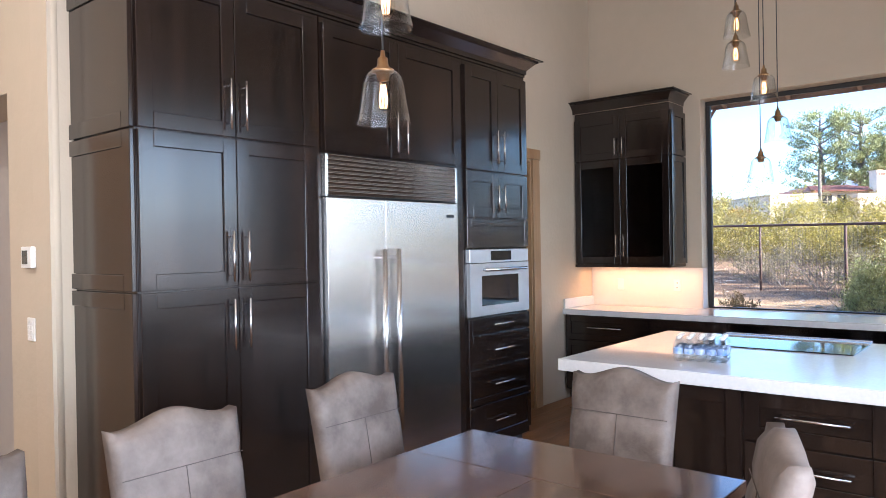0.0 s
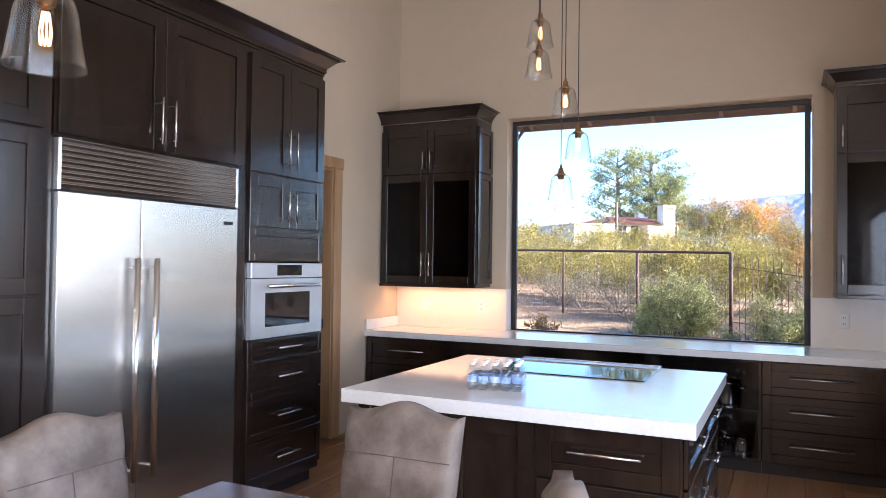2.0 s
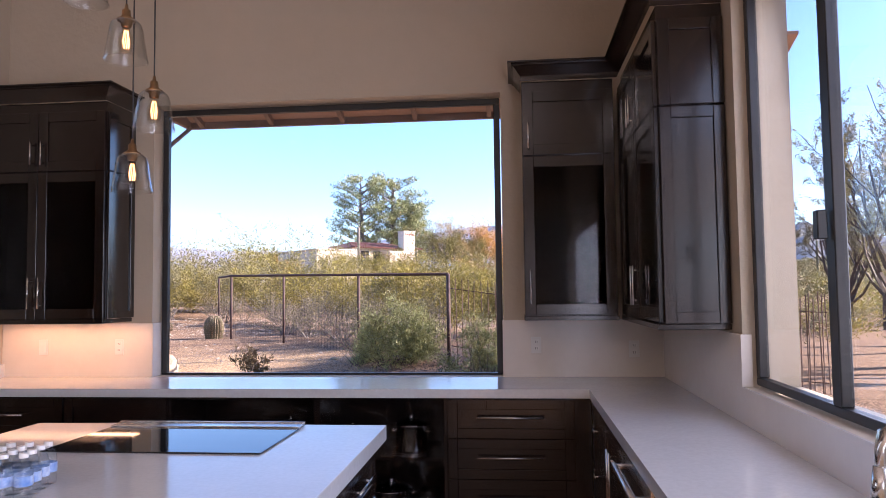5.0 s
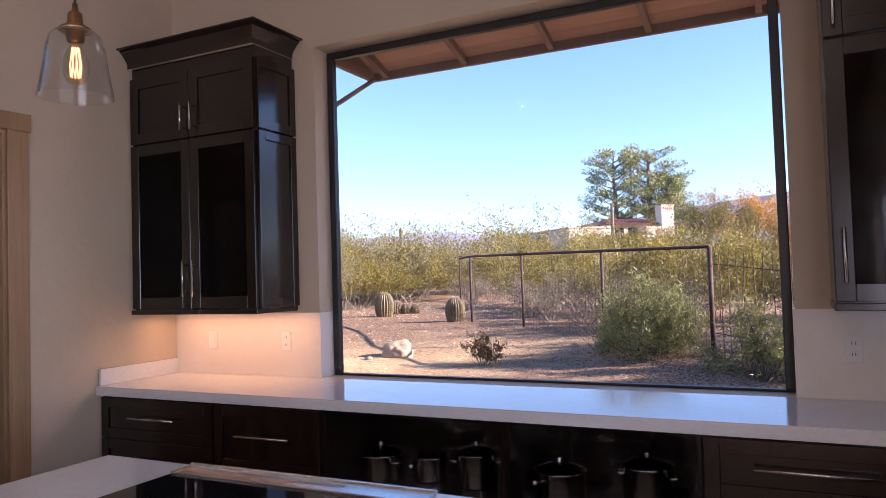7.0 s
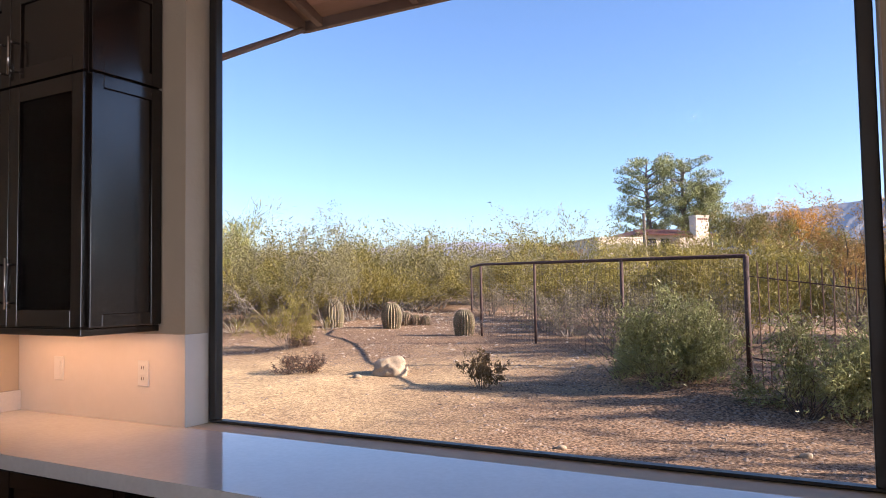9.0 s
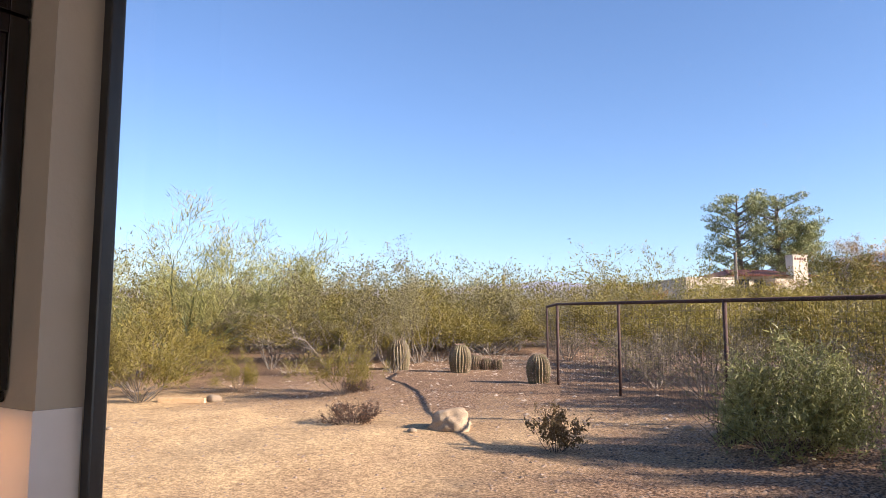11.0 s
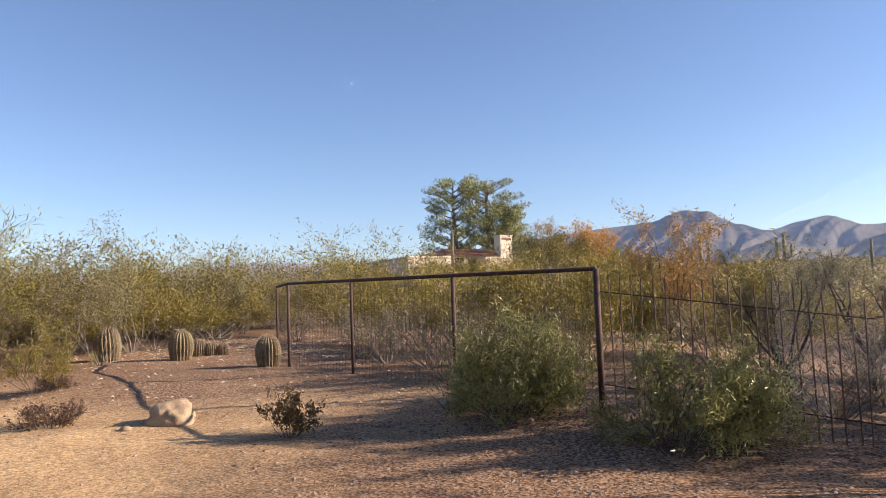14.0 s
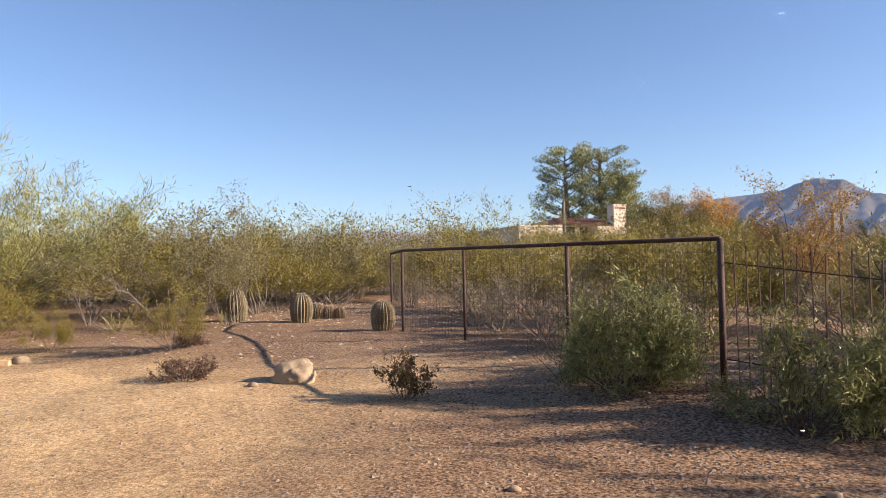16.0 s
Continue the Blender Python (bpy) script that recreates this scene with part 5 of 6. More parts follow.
def scrub_plain(count, az0, az1, near, far, seed):
    """Scrub too far off to count: low tufts of leaf blades strewn over the rising plain."""
    rng = np.random.default_rng(seed)
    vs = []
    for _ in range(count):
        az, d = radians(rng.uniform(az0, az1)), near * (far / near) ** rng.random()
        x, y = -0.9 + d * math.sin(az), 6.6 + d * math.cos(az)
        r = rng.uniform(0.6, 1.7) * (1 + d / 500)
        p = rng.normal(size=(64, 3))
        p /= np.linalg.norm(p, axis=1)[:, None]
        p[:, 2] = np.abs(p[:, 2])
        c = np.array([x, y, ground_z(x, y)]) + p * np.array([r, r, r * rng.uniform(0.7, 1.15)]) * rng.uniform(0.55, 1.05, (64, 1))
        a, b = rng.normal(size=(64, 3)), rng.normal(size=(64, 3))
        k = 0.045 * (1 + d / 75)
        vs.append(np.stack([c - a * k, c + a * k * 0.6 - b * k * 0.5, c + b * k], 1).reshape(-1, 3))
    vs = np.concatenate(vs)
    me = bpy.data.meshes.new("far_scrub")
    me.from_pydata(vs.tolist(), [], np.arange(len(vs)).reshape(-1, 3).tolist())
    me.materials.append(L_SCRUB)
    return tagged(new("far_scrub", me), "grey-olive desert scrub covering the far plain", "scrub", kind="stuff")


L_SCRUB = material("far_scrub_leaf", (0.34, 0.29, 0.125), (0.19, 0.165, 0.08), rough=0.8, scale=(0.35, 0.35, 0.35), spec=0.2, fine=0.4)
scrub_plain(1900, -6, 36, 48, 430, 41)
for i in range(10):
    az, dd = prng.uniform(-58, -17), prng.uniform(26, 36)
    plant("tall_creosote", -0.9 + dd * math.sin(radians(az)), 6.8 + dd * math.cos(radians(az)), prng.uniform(0.95, 1.3), 0.95)
plant("dry_twig_bush", -10.6, 27.6, 1.1, 1.1)
plant("dry_twig_bush", -9.2, 26.2, 0.95, 0.9)
for az, dd, k, s, w in ((-5.0, 62, "bronze_tree", 1.25, 1.3), (-1.6, 60, "autumn_tree", 1.15, 1.0), (-3.2, 58, "dark_tree", 1.0, 1.0), (-5.5, 60, "dark_tree", 1.1, 0.9), (0.2, 64, "dark_tree", 0.85, 1.2), (-21.0, 58, "dark_tree", 0.85, 1.2), (-14.5, 55, "dark_tree", 0.66, 1.6), (-12.2, 57, "dark_tree", 0.66, 1.5), (-9.8, 56, "dark_tree", 0.58, 1.5), (-8.6, 58, "bronze_tree", 0.66, 1.8), (-19.0, 60, "autumn_tree", 0.55, 1.6), (1.8, 66, "dark_tree", 0.7, 1.3)):
    plant(k, -0.9 + dd * math.sin(radians(az)), 6.8 + dd * math.cos(radians(az)), s, w)


# ---- the big pine behind the house ----
def pine(x, y, h, seed):
    rng = np.random.default_rng(seed)
    z0 = ground_z(x, y)
    t = thing("pine_tree", pose(x, y, z0), "tall broad-crowned dark green pine behind the house", "tree", "pine trees")
    bm = bmesh.new()
    add_tube(bm, [(0, 0, -0.2), (0.1, 0, h * 0.4), (-0.15, 0.1, h * 0.8), (0, 0, h * 0.97)], [0.35, 0.27, 0.14, 0.04], 10)
    centres = []
    for k in range(36):
        v = 0.24 + 0.72 * (k + 0.5) / 36
        a = k * 2.4 + rng.uniform(-0.4, 0.4)
        reach = h * 0.28 * (1 - ((v - 0.55) / 0.52) ** 2) ** 0.5 * rng.uniform(0.6, 1.05)
        tip = Vector((math.cos(a) * reach, math.sin(a) * reach, h * v + reach * 0.22))
        root = Vector((0, 0, h * (v - 0.05)))
        mid = (root + tip) / 2 + Vector((0, 0, -0.1))
        add_tube(bm, [root, mid, tip], [0.09, 0.05, 0.02], 5)
        for f in (0.62, 0.86, 1.04):
            centres.append((root.lerp(tip, f) + Vector((0, 0, 0.25)), 0.55 + 0.5 * f * rng.uniform(0.6, 1.2)))
    done("trunk", bm, BARK_GREY, t)
    vs, fs = [], []
    for c, r in centres:
        for _ in range(130):
            d = rng.normal(size=3)
            d /= np.linalg.norm(d)
            p = np.array(c) + d * np.array([0.95, 0.95, 0.5]) * r * rng.uniform(0.4, 1.0) ** 0.6
            a = d + rng.normal(size=3) * 0.6 + np.array([0, 0, 0.4])
            a /= np.linalg.norm(a)
            b = np.cross(a, rng.normal(size=3))
            b /= np.linalg.norm(b)
            s = rng.uniform(0.16, 0.36)
            k = len(vs)
            vs += [p - a * s * 0.5 + b * s * 0.16, p - a * s * 0.5 - b * s * 0.16, p + a * s * 0.5]
            fs.append((k, k + 1, k + 2))
    me = bpy.data.meshes.new("crown")
    me.from_pydata([tuple(map(float, v)) for v in vs], [], fs)
    me.materials.append(L_PINE)
    ob = new("crown", me)
    ob.parent = t
    return t


pine(-18.2, 86.0, 12.7, 3)
pine(-14.6, 87.5, 12.4, 4)
pine(-12.6, 88.5, 9.6, 6)

# ---- the house ----
STUCCO = material("cream_stucco", (0.62, 0.54, 0.43), (0.56, 0.47, 0.37), rough=0.9, scale=(1, 1, 1), bump=0.3, bump_scale=12)
TERRACOTTA = material("terracotta_tile", (0.22, 0.085, 0.055), (0.14, 0.055, 0.04), rough=0.8, scale=(2, 2, 2))
DARK_PANE = material("dark_window_glass", (0.02, 0.022, 0.025), (0.03, 0.03, 0.032), rough=0.1)
HZ = 2.75
ho = thing("house", pose(-14.5, 71.5, HZ, 0, 0, 44), "cream stucco desert house with a tiled roof and square chimney", "house")
boxes("wall", [(-6.6, -2.2, -2.0, 6, -1, 2.6), (-2.2, 5.6, -0.8, 7, -1, 3.0), (1.2, 3.0, -2.2, -0.8, -1, 2.7)], STUCCO, ho)
boxes("parapet", [(-6.7, -2.15, -2.1, 6.1, 2.6, 2.75)], STUCCO, ho, 0.03)
bm = bmesh.new()
v = [bm.verts.new(c) for c in ((-2.5, -1.4, 3.0), (5.9, -1.4, 3.0), (5.9, 7.4, 3.0), (-2.5, 7.4, 3.0), (-0.2, 3, 3.75), (3.8, 3, 3.75))]
for f in ((0, 1, 5, 4), (1, 2, 5), (2, 3, 4, 5), (3, 0, 4), (3, 2, 1, 0)):
    bm.faces.new([v[k] for k in f])
done("roof", bm, TERRACOTTA, ho)
bm = bmesh.new()
for i in range(34):
    x = -2.4 + i * 0.246
    f0 = max(0.0, min(1.0, (x + 2.5) / 2.3)) if x < -0.2 else (max(0.0, min(1.0, (5.9 - x) / 2.1)) if x > 3.8 else 1.0)
    if f0 > 0.05:
        add_tube(bm, [(x, -1.42, 3.03), (x, -1.4 + 4.4 * f0, 3.03 + 0.75 * f0)], 0.075, 6)
done("tile_rows", bm, TERRACOTTA, ho)
boxes("chimney", [(3.1, 4.45, -1.9, -0.9, -1, 4.65), (3.05, 4.5, -1.95, -0.85, 4.65, 4.75)], STUCCO, ho, 0.02)
boxes("chimney_openings", [(3.25 + 0.22 * i, 3.39 + 0.22 * i, -1.93, -1.6, 4.3, 4.5) for i in range(5)], TERRACOTTA, ho)
for x, z, w, h in ((-1.2, 1.6, 0.9, 1.1), (0.2, 1.6, 0.8, 1.1), (4.75, 1.7, 0.7, 1.1)):
    wi = box("window", x, x + w, -0.86, -0.80, z, z + h, DARK_PANE, ho)
    boxes("frame", [(x + w / 2 - 0.03, x + w / 2 + 0.03, -0.88, -0.861, z, z + h), (x, x + w, -0.88, -0.861, z + h / 2 - 0.03, z + h / 2 + 0.03)], BARK_GREY, wi)
ho2 = thing("house", pose(-25.5, 82, HZ - 0.4), "distant adobe house with a flat orange parapet", "house")
boxes("wall", [(-2.6, 2.8, 0, 6, -1, 3.6)], material("adobe", (0.46, 0.23, 0.12), (0.40, 0.20, 0.10), rough=0.9), ho2)
boxes("parapet", [(-2.7, 2.9, -0.1, 6.1, 3.6, 3.8)], STUCCO, ho2)
bm = bmesh.new()
add_tube(bm, [(0, 0, -0.5), (0, 0, 5.2)], 0.13, 8)
tagged(done("utility_post", bm, BARK_GREY, loc=(-14.1, 66.0, HZ - 0.6)), "weathered round wooden post near the house", "post")


# ---- cacti ----
CACTUS = material("barrel_cactus_skin", (0.20, 0.165, 0.085), (0.11, 0.09, 0.05), rough=0.7, scale=(6, 6, 6))
SPINES = material("cactus_spines", (0.52, 0.38, 0.29), (0.40, 0.26, 0.19), rough=0.8, scale=(30, 30, 30))
SAGUARO = material("saguaro_skin", (0.17, 0.155, 0.09), (0.12, 0.11, 0.065), rough=0.8)


def barrel(x, y, r, h, lean=0):
    y -= 0.2
    c = thing("barrel_cactus", pose(x, y, ground_z(x, y) - 0.03, lean, 0, random.uniform(0, 90)), "ribbed round barrel cactus with reddish spines", "cactus", "barrel cacti")
    bm, ribs, rows = bmesh.new(), 22, 12
    rings, spots = [], []
    for j in range(rows + 1):
        v = j / rows
        rad = r * ((0.80 + 0.5 * v) if v < 0.4 else max(0.12, 1 - ((v - 0.4) / 0.62) ** 2.8) ** 0.5)
        ring = []
        for k in range(ribs * 2):
            a = math.pi * k / ribs
            rr = rad * (1.0 if k % 2 == 0 else 0.84)
            p = Vector((rr * math.cos(a), rr * math.sin(a), h * v))
            ring.append(bm.verts.new(p))
            if k % 2 == 0 and 0 < j:
                spots.append((p, Vector((math.cos(a), math.sin(a), 0.3))))
        rings.append(ring)
    for q, s in zip(rings, rings[1:]):
        for k in range(ribs * 2):
            bm.faces.new((q[k], q[(k + 1) % (ribs * 2)], s[(k + 1) % (ribs * 2)], s[k]))
    bm.faces.new(rings[-1])
    done("body", bm, CACTUS, c)
    rng = random.Random(int(x * 100))
    bm = bmesh.new()
    for p, d in spots:
        for _ in range(6):
            e = (d + Vector((rng.uniform(-.9, .9), rng.uniform(-.9, .9), rng.uniform(-.6, .9)))).normalized() * 0.055 * min(1, r / 0.2)
            s = d.cross(Vector((0, 0, 1))).normalized() * 0.0035
            bm.faces.new([bm.verts.new(p - s), bm.verts.new(p + s), bm.verts.new(p + e)])
    tagged(done("spines", bm, SPINES, c), kind="stuff")


barrel(-7.28, 19.26, 0.24, 0.60, 4)
barrel(-10.2, 20.9, 0.27, 0.68)
barrel(-12.2, 21.1, 0.30, 0.80, -5)
barrel(-10.3, 21.75, 0.19, 0.38)
barrel(-10.04, 21.85, 0.15, 0.31)
barrel(-9.8, 21.95, 0.13, 0.29)


def saguaro(x, y, h, arms):
    s = thing("saguaro_cactus", pose(x, y, ground_z(x, y) - 0.05), "tall saguaro cactus rising above the desert bushes", "cactus", "saguaro cacti")
    bm = bmesh.new()
    add_tube(bm, [(0, 0, 0), (0, 0, h * 0.5), (0, 0, h * 0.96), (0, 0, h)], [0.17, 0.19, 0.15, 0.05], 10)
    done("trunk", bm, SAGUARO, s, smooth=True)
    for a, z0, z1 in arms:
        dx, dy = math.cos(a), math.sin(a)
        bm = bmesh.new()
        add_tube(bm, [(dx * 0.2, dy * 0.2, h * z0), (dx * 0.65, dy * 0.65, h * (z0 + 0.04)), (dx * 0.8, dy * 0.8, h * (z0 + 0.14)), (dx * 0.8, dy * 0.8, h * z1), (dx * 0.8, dy * 0.8, h * z1 + 0.1)], [0.14, 0.16, 0.17, 0.14, 0.05], 8)
        done("arm", bm, SAGUARO, s, smooth=True)


def afar(az, dd):
    return -0.9 + dd * math.sin(radians(az)), 6.6 + dd * math.cos(radians(az))


for az, dd, h, arms in ((6.4, 75, 5.6, ((0.3, 0.35, 0.8), (3.4, 0.4, 0.7))), (12.1, 92, 5.6, ((0, 0.45, 0.75), (3.1, 0.4, 0.8))), (-30.0, 62, 4.3, ((2.9, 0.5, 0.7),)), (-45.2, 52, 5.0, ((0, 0.55, 0.8), (3, 0.5, 0.85))), (17.5, 105, 4.6, ()), (23.0, 110, 5.0, ())):
    saguaro(*afar(az, dd), h, arms)

# ---- rocks and gravel ----
ROCK = material("pale_boulder", (0.40, 0.305, 0.20), (0.24, 0.18, 0.12), rough=0.9, scale=(5, 5, 5), bump=0.6, bump_scale=30)


def rock(name, x, y, sx, sy, sz, seed, mat, label, sub=4):
    bm = bmesh.new()
    bmesh.ops.create_icosphere(bm, subdivisions=sub, radius=1.0)
    for v in bm.verts:
        n = noise.noise(v.co * 1.4 + Vector((seed, 0, 0))) * 0.34 + noise.noise(v.co * 3.3 + Vector((0, seed, 0))) * 0.16 + noise.noise(v.co * 9 + Vector((0, 0, seed))) * 0.05
        v.co *= 1 + n
        v.co = Vector((v.co.x * sx, v.co.y * sy, max(v.co.z, -0.5) * sz))
    ob = done(name, bm, mat, smooth=True)
    ob.location = (x, y - 0.2, ground_z(x, y - 0.2) + sz * 0.32)
    return tagged(ob, label, "rock")


rock("boulder", -6.30, 14.78, 0.30, 0.24, 0.21, 3, ROCK, "pale tan boulder on the sandy ground")
for i, (x, y, s) in enumerate(((-11.9, 15.2, 0.16), (-6.6, 14.3, 0.07), (-3.0, 15.6, 0.09), (-3.4, 15.8, 0.07), (-11.2, 12.6, 0.07), (-10.6, 12.4, 0.06), (-2.4, 11.6, 0.045), (-1.3, 11.3, 0.05), (-0.4, 12.0, 0.05))):
    rock("stone", x, y, s, s * 0.8, s * 0.6, i + 9.5, ROCK, "small pale stone on the sandy ground", 2)
tagged(box("fallen_post", -0.45, 0.45, -0.05, 0.05, 0.0, 0.1, BOARD, None, 0.012), "short pale timber lying on the sand", "timber")
bpy.data.objects["fallen_post"].matrix_world = pose(-12.3, 14.6, ground_z(-12.3, 14.6) - 0.01, 0, 0, 30)


def scatter(name, count, x0, x1, y0, y1, smallest, largest, seed, mat, label, dense):
    rng = np.random.default_rng(seed)
    vs, fs = [], []
    base = np.array([(0, 0, 0.5), (1, 0, 0.05), (0.2, 0.9, 0.0), (-0.9, 0.5, 0.05), (-0.7, -0.7, 0.0), (0.5, -0.85, 0.05)])
    tri = ((0, 1, 2), (0, 2, 3), (0, 3, 4), (0, 4, 5), (0, 5, 1))
    made = 0
    while made < count:
        x, y = rng.uniform(x0, x1), rng.uniform(y0, y1)
        if rng.random() > dense(x, y):
            continue
        s = smallest + (largest - smallest) * rng.random() ** 3.4
        a = rng.uniform(0, 6.28)
        pts = base * (1 + rng.uniform(-0.3, 0.3, (6, 3))) * s
        z = ground_z(x, y) - 0.12 * s
        k = len(vs)
        for p in pts:
            vs.append((x + p[0] * math.cos(a) - p[1] * math.sin(a), y + p[0] * math.sin(a) + p[1] * math.cos(a), z + p[2]))
        fs += [(k + t[0], k + t[1], k + t[2]) for t in tri]
        made += 1
    me = bpy.data.meshes.new(name)
    me.from_pydata(vs, [], fs)
    me.materials.append(mat)
    return tagged(new(name, me), label, "gravel", kind="stuff")


GRAVEL = material("gravel_stones", (0.34, 0.25, 0.18), (0.18, 0.125, 0.09), rough=0.9, scale=(7, 7, 7))
GRAVEL_PALE = material("pale_gravel", (0.52, 0.42, 0.32), (0.38, 0.29, 0.21), rough=0.9, scale=(7, 7, 7))
scatter("gravel", 21000, -12, 4.5, 9, 17, 0.006, 0.036, 1, GRAVEL, "brown gravel strewn over the sand", lambda x, y: 0.12 + 0.85 * smooth_step(-5.5, -1.0, x) * smooth_step(9.5, 12, y) + 0.6 * smooth_step(14, 16, y))
scatter("gravel", 6500, -14, 0, 15.5, 28, 0.012, 0.055, 2, GRAVEL_PALE, "pale gravel between the cacti", lambda x, y: 0.25 + 0.75 * smooth_step(19.5, 22, y))
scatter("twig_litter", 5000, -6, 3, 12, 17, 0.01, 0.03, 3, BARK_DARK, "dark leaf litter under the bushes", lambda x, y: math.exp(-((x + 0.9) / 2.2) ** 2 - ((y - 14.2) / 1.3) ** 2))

# ---- fences ----
RUST = material("rusty_pipe", (0.075, 0.036, 0.028), (0.035, 0.02, 0.018), rough=0.8, scale=(12, 12, 12), metal=0.0, bump=0.2, bump_scale=80)
# lighter copy of the rust, with the sunlit tone of the bars in its colour
RUST_BAR_SUNLIT = material("rusty_bars_sunlit", (0.16, 0.088, 0.058), (0.075, 0.042, 0.03), rough=0.8, scale=(14, 14, 3))
WIRE = material("fence_wire", (0.10, 0.08, 0.07), (0.07, 0.055, 0.05), rough=0.6, metal=0.5)
FA, FB, FC = (-7.65, 20.2), (-6.78, 18.9), (-1.085, 14.46)
fn = thing("pipe_fence", pose(0, 0, 0), "rusty pipe-framed fence with wire mesh", "fence")


def on_line(p, q, t):
    return p[0] + (q[0] - p[0]) * t, p[1] + (q[1] - p[1]) * t


def top_z(t):
    return 1.96 + (1.824 - 1.96) * t


bm = bmesh.new()
add_tube(bm, [(*FA, 1.95), (*FB, top_z(0)), (*FC, top_z(1))], 0.026, 8)
done("rail", bm, RUST, fn, smooth=True)
for (p, q, t, r) in ((FA, FB, 0.0, 0.022), (FB, FC, 0.0, 0.028), (FB, FC, 0.308, 0.025), (FB, FC, 0.665, 0.028), (FB, FC, 1.0, 0.034)):
    x, y = on_line(p, q, t)
    bm = bmesh.new()
    add_tube(bm, [(x, y, ground_z(x, y) - 0.1), (x, y, top_z(t) if q == FC else 1.95)], r, 8)
    done("post", bm, RUST, fn, smooth=True)
bm = bmesh.new()
for p, q in ((FA, FB), (FB, FC)):
    ln = math.dist(p, q)
    for k in range(int(ln / 0.1) + 1):
        x, y = on_line(p, q, min(1.0, k * 0.1 / ln))
        add_tube(bm, [(x, y, ground_z(x, y)), (x, y, 1.83)], 0.0018, 3, False)
    for k in range(14):
        pp, qq = (*p, ground_z(*p) + 0.05 + k * 0.105), (*q, ground_z(*q) + 0.05 + k * 0.105)
        add_tube(bm, [pp, qq], 0.0018, 3, False)
tagged(done("wire_mesh", bm, WIRE, fn), kind="stuff")

FD, FE = (1.42, 13.95), (4.3, 12.4)
bf = thing("rebar_fence", pose(0, 0, 0), "fence of rusty pointed steel bars", "fence")
rail_bm = bmesh.new()
made = None
rb = random.Random(8)
for p, q, z0, z1, gap in ((FC, FD, 1.80, 1.47, 0.118), (FD, FE, 1.47, 1.42, 0.05)):
    ln = math.dist(p, q)
    add_tube(rail_bm, [(*p, z0 - 0.22), (*q, z1 - 0.24)], 0.007, 5)
    add_tube(rail_bm, [(*p, z0 - 1.2), (*q, z1 - 1.2)], 0.007, 5)
    k = 1
    while k * gap < ln:
        t = k * gap / ln
        x, y = on_line(p, q, t)
        zt = z0 + (z1 - z0) * t + rb.uniform(-0.05, 0.05)
        h = 1.75
        if made is None:
            bm = bmesh.new()
            add_tube(bm, [(0, 0, -h), (0, 0, -0.03), (0, 0, 0)], [0.0085, 0.0085, 0.002], 6)
            made = done("bar", bm, RUST_BAR_SUNLIT, bf)
            ob = made
        else:
            ob = new("bar", made.data)
            ob.parent = bf
        ob.location = (x + rb.uniform(-0.01, 0.01), y + rb.uniform(-0.02, 0.02), zt)
        ob.rotation_euler = (rb.uniform(-0.02, 0.02), rb.uniform(-0.02, 0.02), 0)
        k += 1
done("rail", rail_bm, RUST, bf)
bm = bmesh.new()
add_tube(bm, [(1.62, 11.7, ground_z(1.62, 11.7) - 0.1), (1.62, 11.7, 0.72), (1.635, 11.71, 0.84), (1.65, 11.72, 0.93)], [0.045, 0.04, 0.032, 0.008], 7)
tagged(done("wooden_post", bm, material("bleached_post", (0.42, 0.37, 0.32), (0.30, 0.25, 0.21), rough=0.9, scale=(20, 20, 2))), "bleached weathered wooden post by the fence", "post")

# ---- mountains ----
def distance(name, base, other, haze_glow):
    """Far scrub slopes; the haze before them is put in as bluish emission."""
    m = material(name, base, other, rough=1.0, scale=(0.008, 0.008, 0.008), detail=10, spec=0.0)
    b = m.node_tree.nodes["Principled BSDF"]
    b.inputs["Emission Color"].default_value = (*haze_glow, 1)
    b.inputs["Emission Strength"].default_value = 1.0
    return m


MOUNT = distance("mountain_scrub_with_haze", (0.11, 0.095, 0.072), (0.038, 0.038, 0.034), (0.044, 0.060, 0.092))
NEAR_MOUNT = distance("foothill_scrub_with_haze", (0.115, 0.095, 0.064), (0.045, 0.044, 0.034), (0.040, 0.051, 0.072))
HILLS = distance("far_hills_with_haze", (0.17, 0.13, 0.115), (0.11, 0.09, 0.08), (0.10, 0.125, 0.175))


def crest_height(peaks, az):
    """Smooth ridge line through (azimuth, degrees high)."""
    if az <= peaks[0][0]:
        return peaks[0][1]
    for (a, h), (b, g) in zip(peaks, peaks[1:]):
        if az <= b:
            return h + (g - h) * (0.5 * smooth_step(a, b, az) + 0.5 * (az - a) / (b - a))
    return peaks[-1][1]


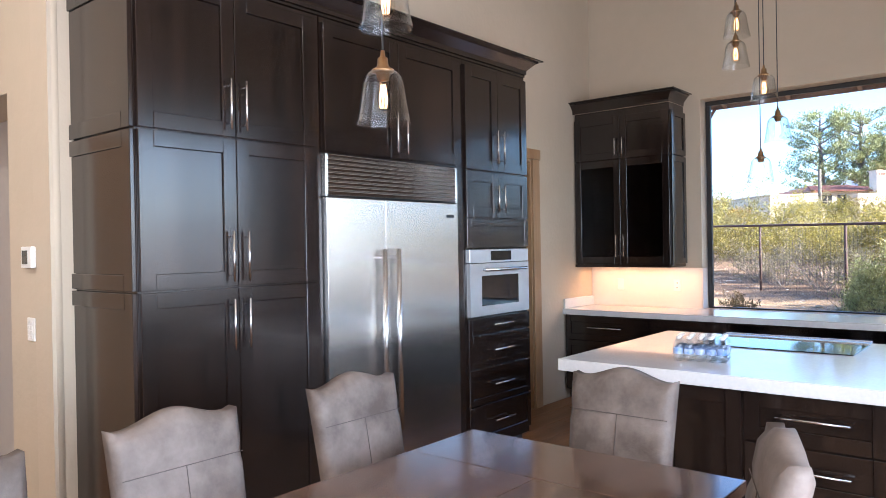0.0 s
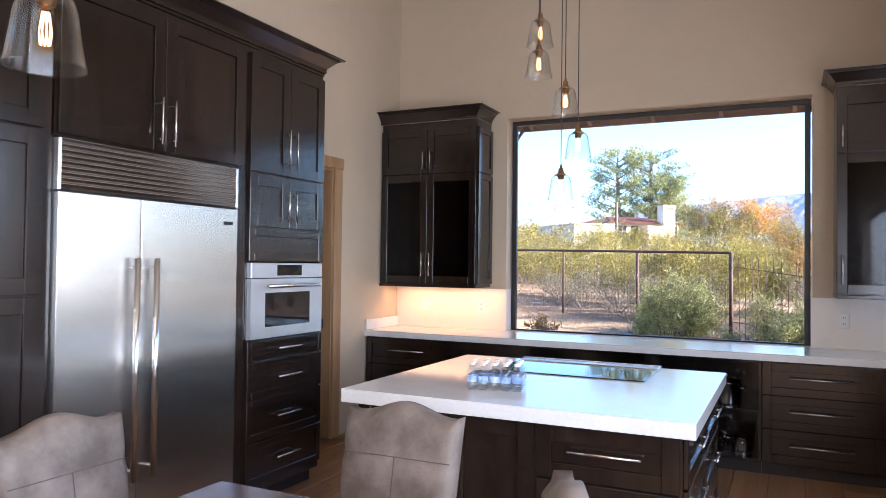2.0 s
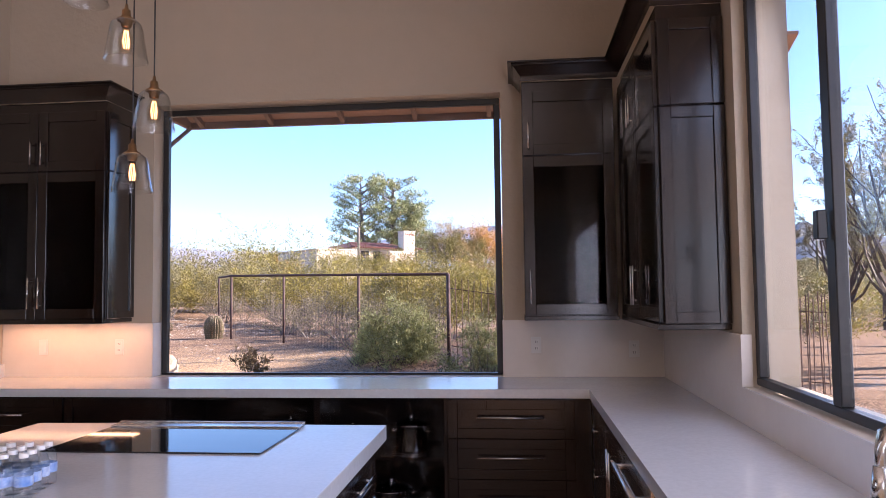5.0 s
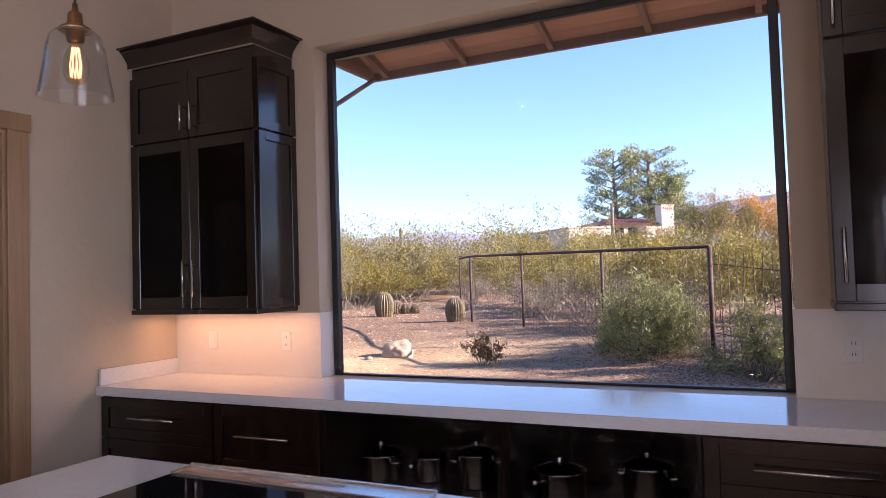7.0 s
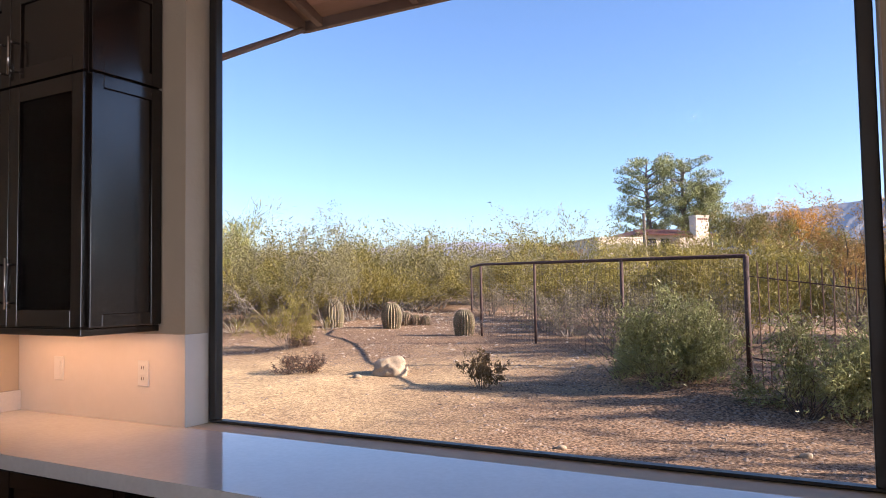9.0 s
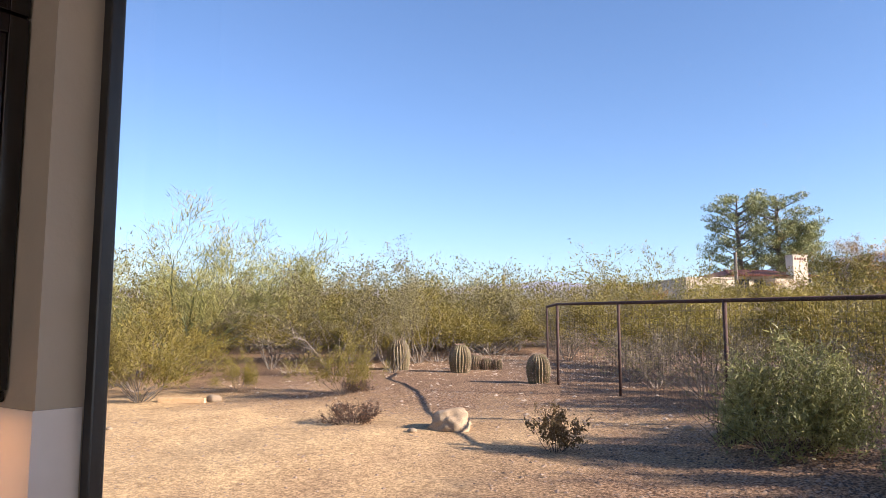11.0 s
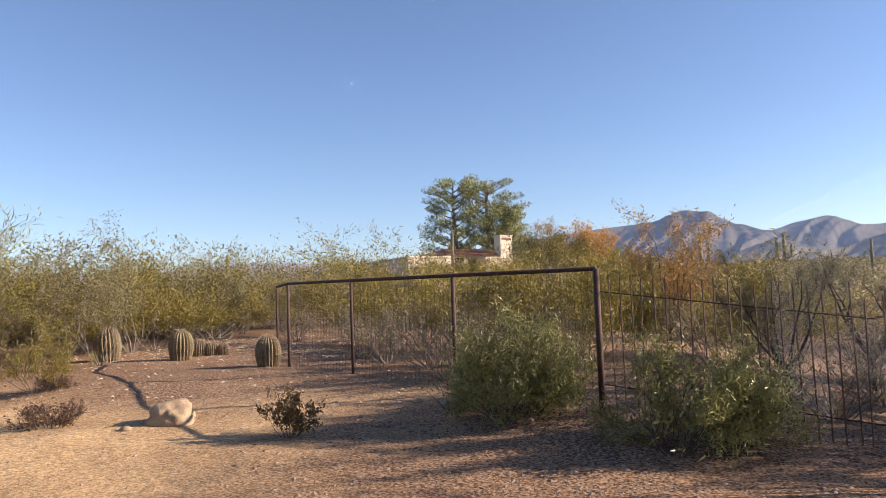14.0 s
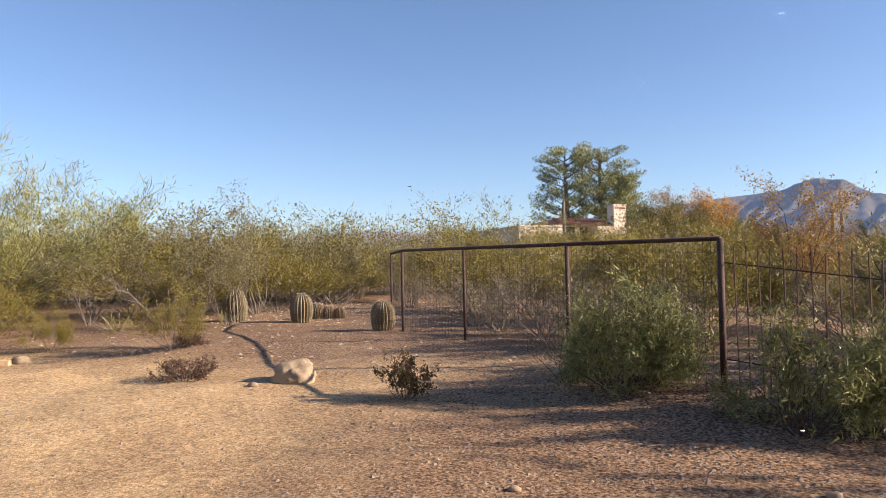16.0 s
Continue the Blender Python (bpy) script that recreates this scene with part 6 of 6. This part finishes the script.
def range_mesh(name, az0, az1, dist, depth, peaks, fold, label, mat, foot=1.0):
    """A ridge over an arc of the horizon: its flanks are cut by ravines that run down from the crest."""
    nx, ny = 300, 44
    vs = []
    for j in range(ny):
        v = j / (ny - 1)
        for i in range(nx):
            az = az0 + (az1 - az0) * i / (nx - 1)
            crest = crest_height(peaks, az)
            warp = 1.3 * noise.noise((az * 0.22, v * 1.5, dist * 0.003)) + (1 - v) * 1.1
            spur = 1 - 2 * abs(noise.noise((az * 0.42 + warp, v * 0.5, dist * 0.01)))
            rib = 1 - 2 * abs(noise.noise((az * 1.25 + warp * 1.6, v * 1.1, 9.0)))
            small = noise.fractal((az * 2.2, v * 5.0, 2.0), 0.9, 2.1, 4)
            body = v * (1 - v) * 4
            el = foot + (crest - foot) * (v ** 0.85 + fold * body * (0.26 * spur + 0.13 * rib)) + 0.05 * small * min(1.0, v * 3)
            d = dist - depth * (1 - v) - depth * 0.10 * body * (spur + 0.5 * rib)
            vs.append((d * math.sin(radians(az)), d * math.cos(radians(az)), 1.5 + d * math.tan(radians(el))))
    fs = [(j * nx + i, j * nx + i + 1, (j + 1) * nx + i + 1, (j + 1) * nx + i) for j in range(ny - 1) for i in range(nx - 1)]
    me = bpy.data.meshes.new(name)
    me.from_pydata(vs, [], fs)
    for p in me.polygons:
        p.use_smooth = True
    me.materials.append(mat)
    return tagged(new(name, me), label, "mountains", kind="structure")


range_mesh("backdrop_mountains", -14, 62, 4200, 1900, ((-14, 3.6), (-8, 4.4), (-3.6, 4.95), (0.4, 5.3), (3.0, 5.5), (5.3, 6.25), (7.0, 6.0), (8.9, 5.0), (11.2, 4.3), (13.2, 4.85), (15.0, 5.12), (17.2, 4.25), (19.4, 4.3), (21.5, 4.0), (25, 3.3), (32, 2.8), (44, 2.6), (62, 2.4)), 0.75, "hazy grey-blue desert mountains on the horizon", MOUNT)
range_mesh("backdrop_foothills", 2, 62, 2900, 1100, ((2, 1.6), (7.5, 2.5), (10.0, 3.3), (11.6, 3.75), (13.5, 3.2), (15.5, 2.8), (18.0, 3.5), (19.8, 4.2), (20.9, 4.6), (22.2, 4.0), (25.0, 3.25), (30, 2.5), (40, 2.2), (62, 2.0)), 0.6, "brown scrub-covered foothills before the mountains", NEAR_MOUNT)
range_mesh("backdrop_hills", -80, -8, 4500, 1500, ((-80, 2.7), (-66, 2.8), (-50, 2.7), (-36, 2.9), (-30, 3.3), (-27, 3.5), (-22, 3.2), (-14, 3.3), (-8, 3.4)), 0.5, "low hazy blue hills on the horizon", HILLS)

# ---- floor planks ----
row = 0
x = -6.28
bmx = {}
plank_meshes = {}
while x < XE - 0.02:
    y = -5.05 - (row * 0.83) % 2.2
    while y < YN:
        a, b = max(y, -5.08), min(y + 2.4, YN - 0.003)
        if b - a > 0.05:
            key = round(b - a, 3)
            if key not in plank_meshes:
                bm = bmesh.new()
                add_box(bm, 0, 0.236, 0, b - a - 0.003, -0.011, 0)
                bmesh.ops.bevel(bm, geom=[e for e in bm.edges if all(v.co.z > -0.001 for v in e.verts)], offset=0.002, segments=1, affect="EDGES")
                me = bpy.data.meshes.new("plank")
                bm.to_mesh(me), bm.free()
                me.materials.append(FLOOR_WOOD)
                plank_meshes[key] = me
            p = new("plank", plank_meshes[key])
            p.location, p.parent = (x, a, 0), bpy.data.objects["floor"]
        y += 2.4
    x += 0.239
    row += 1
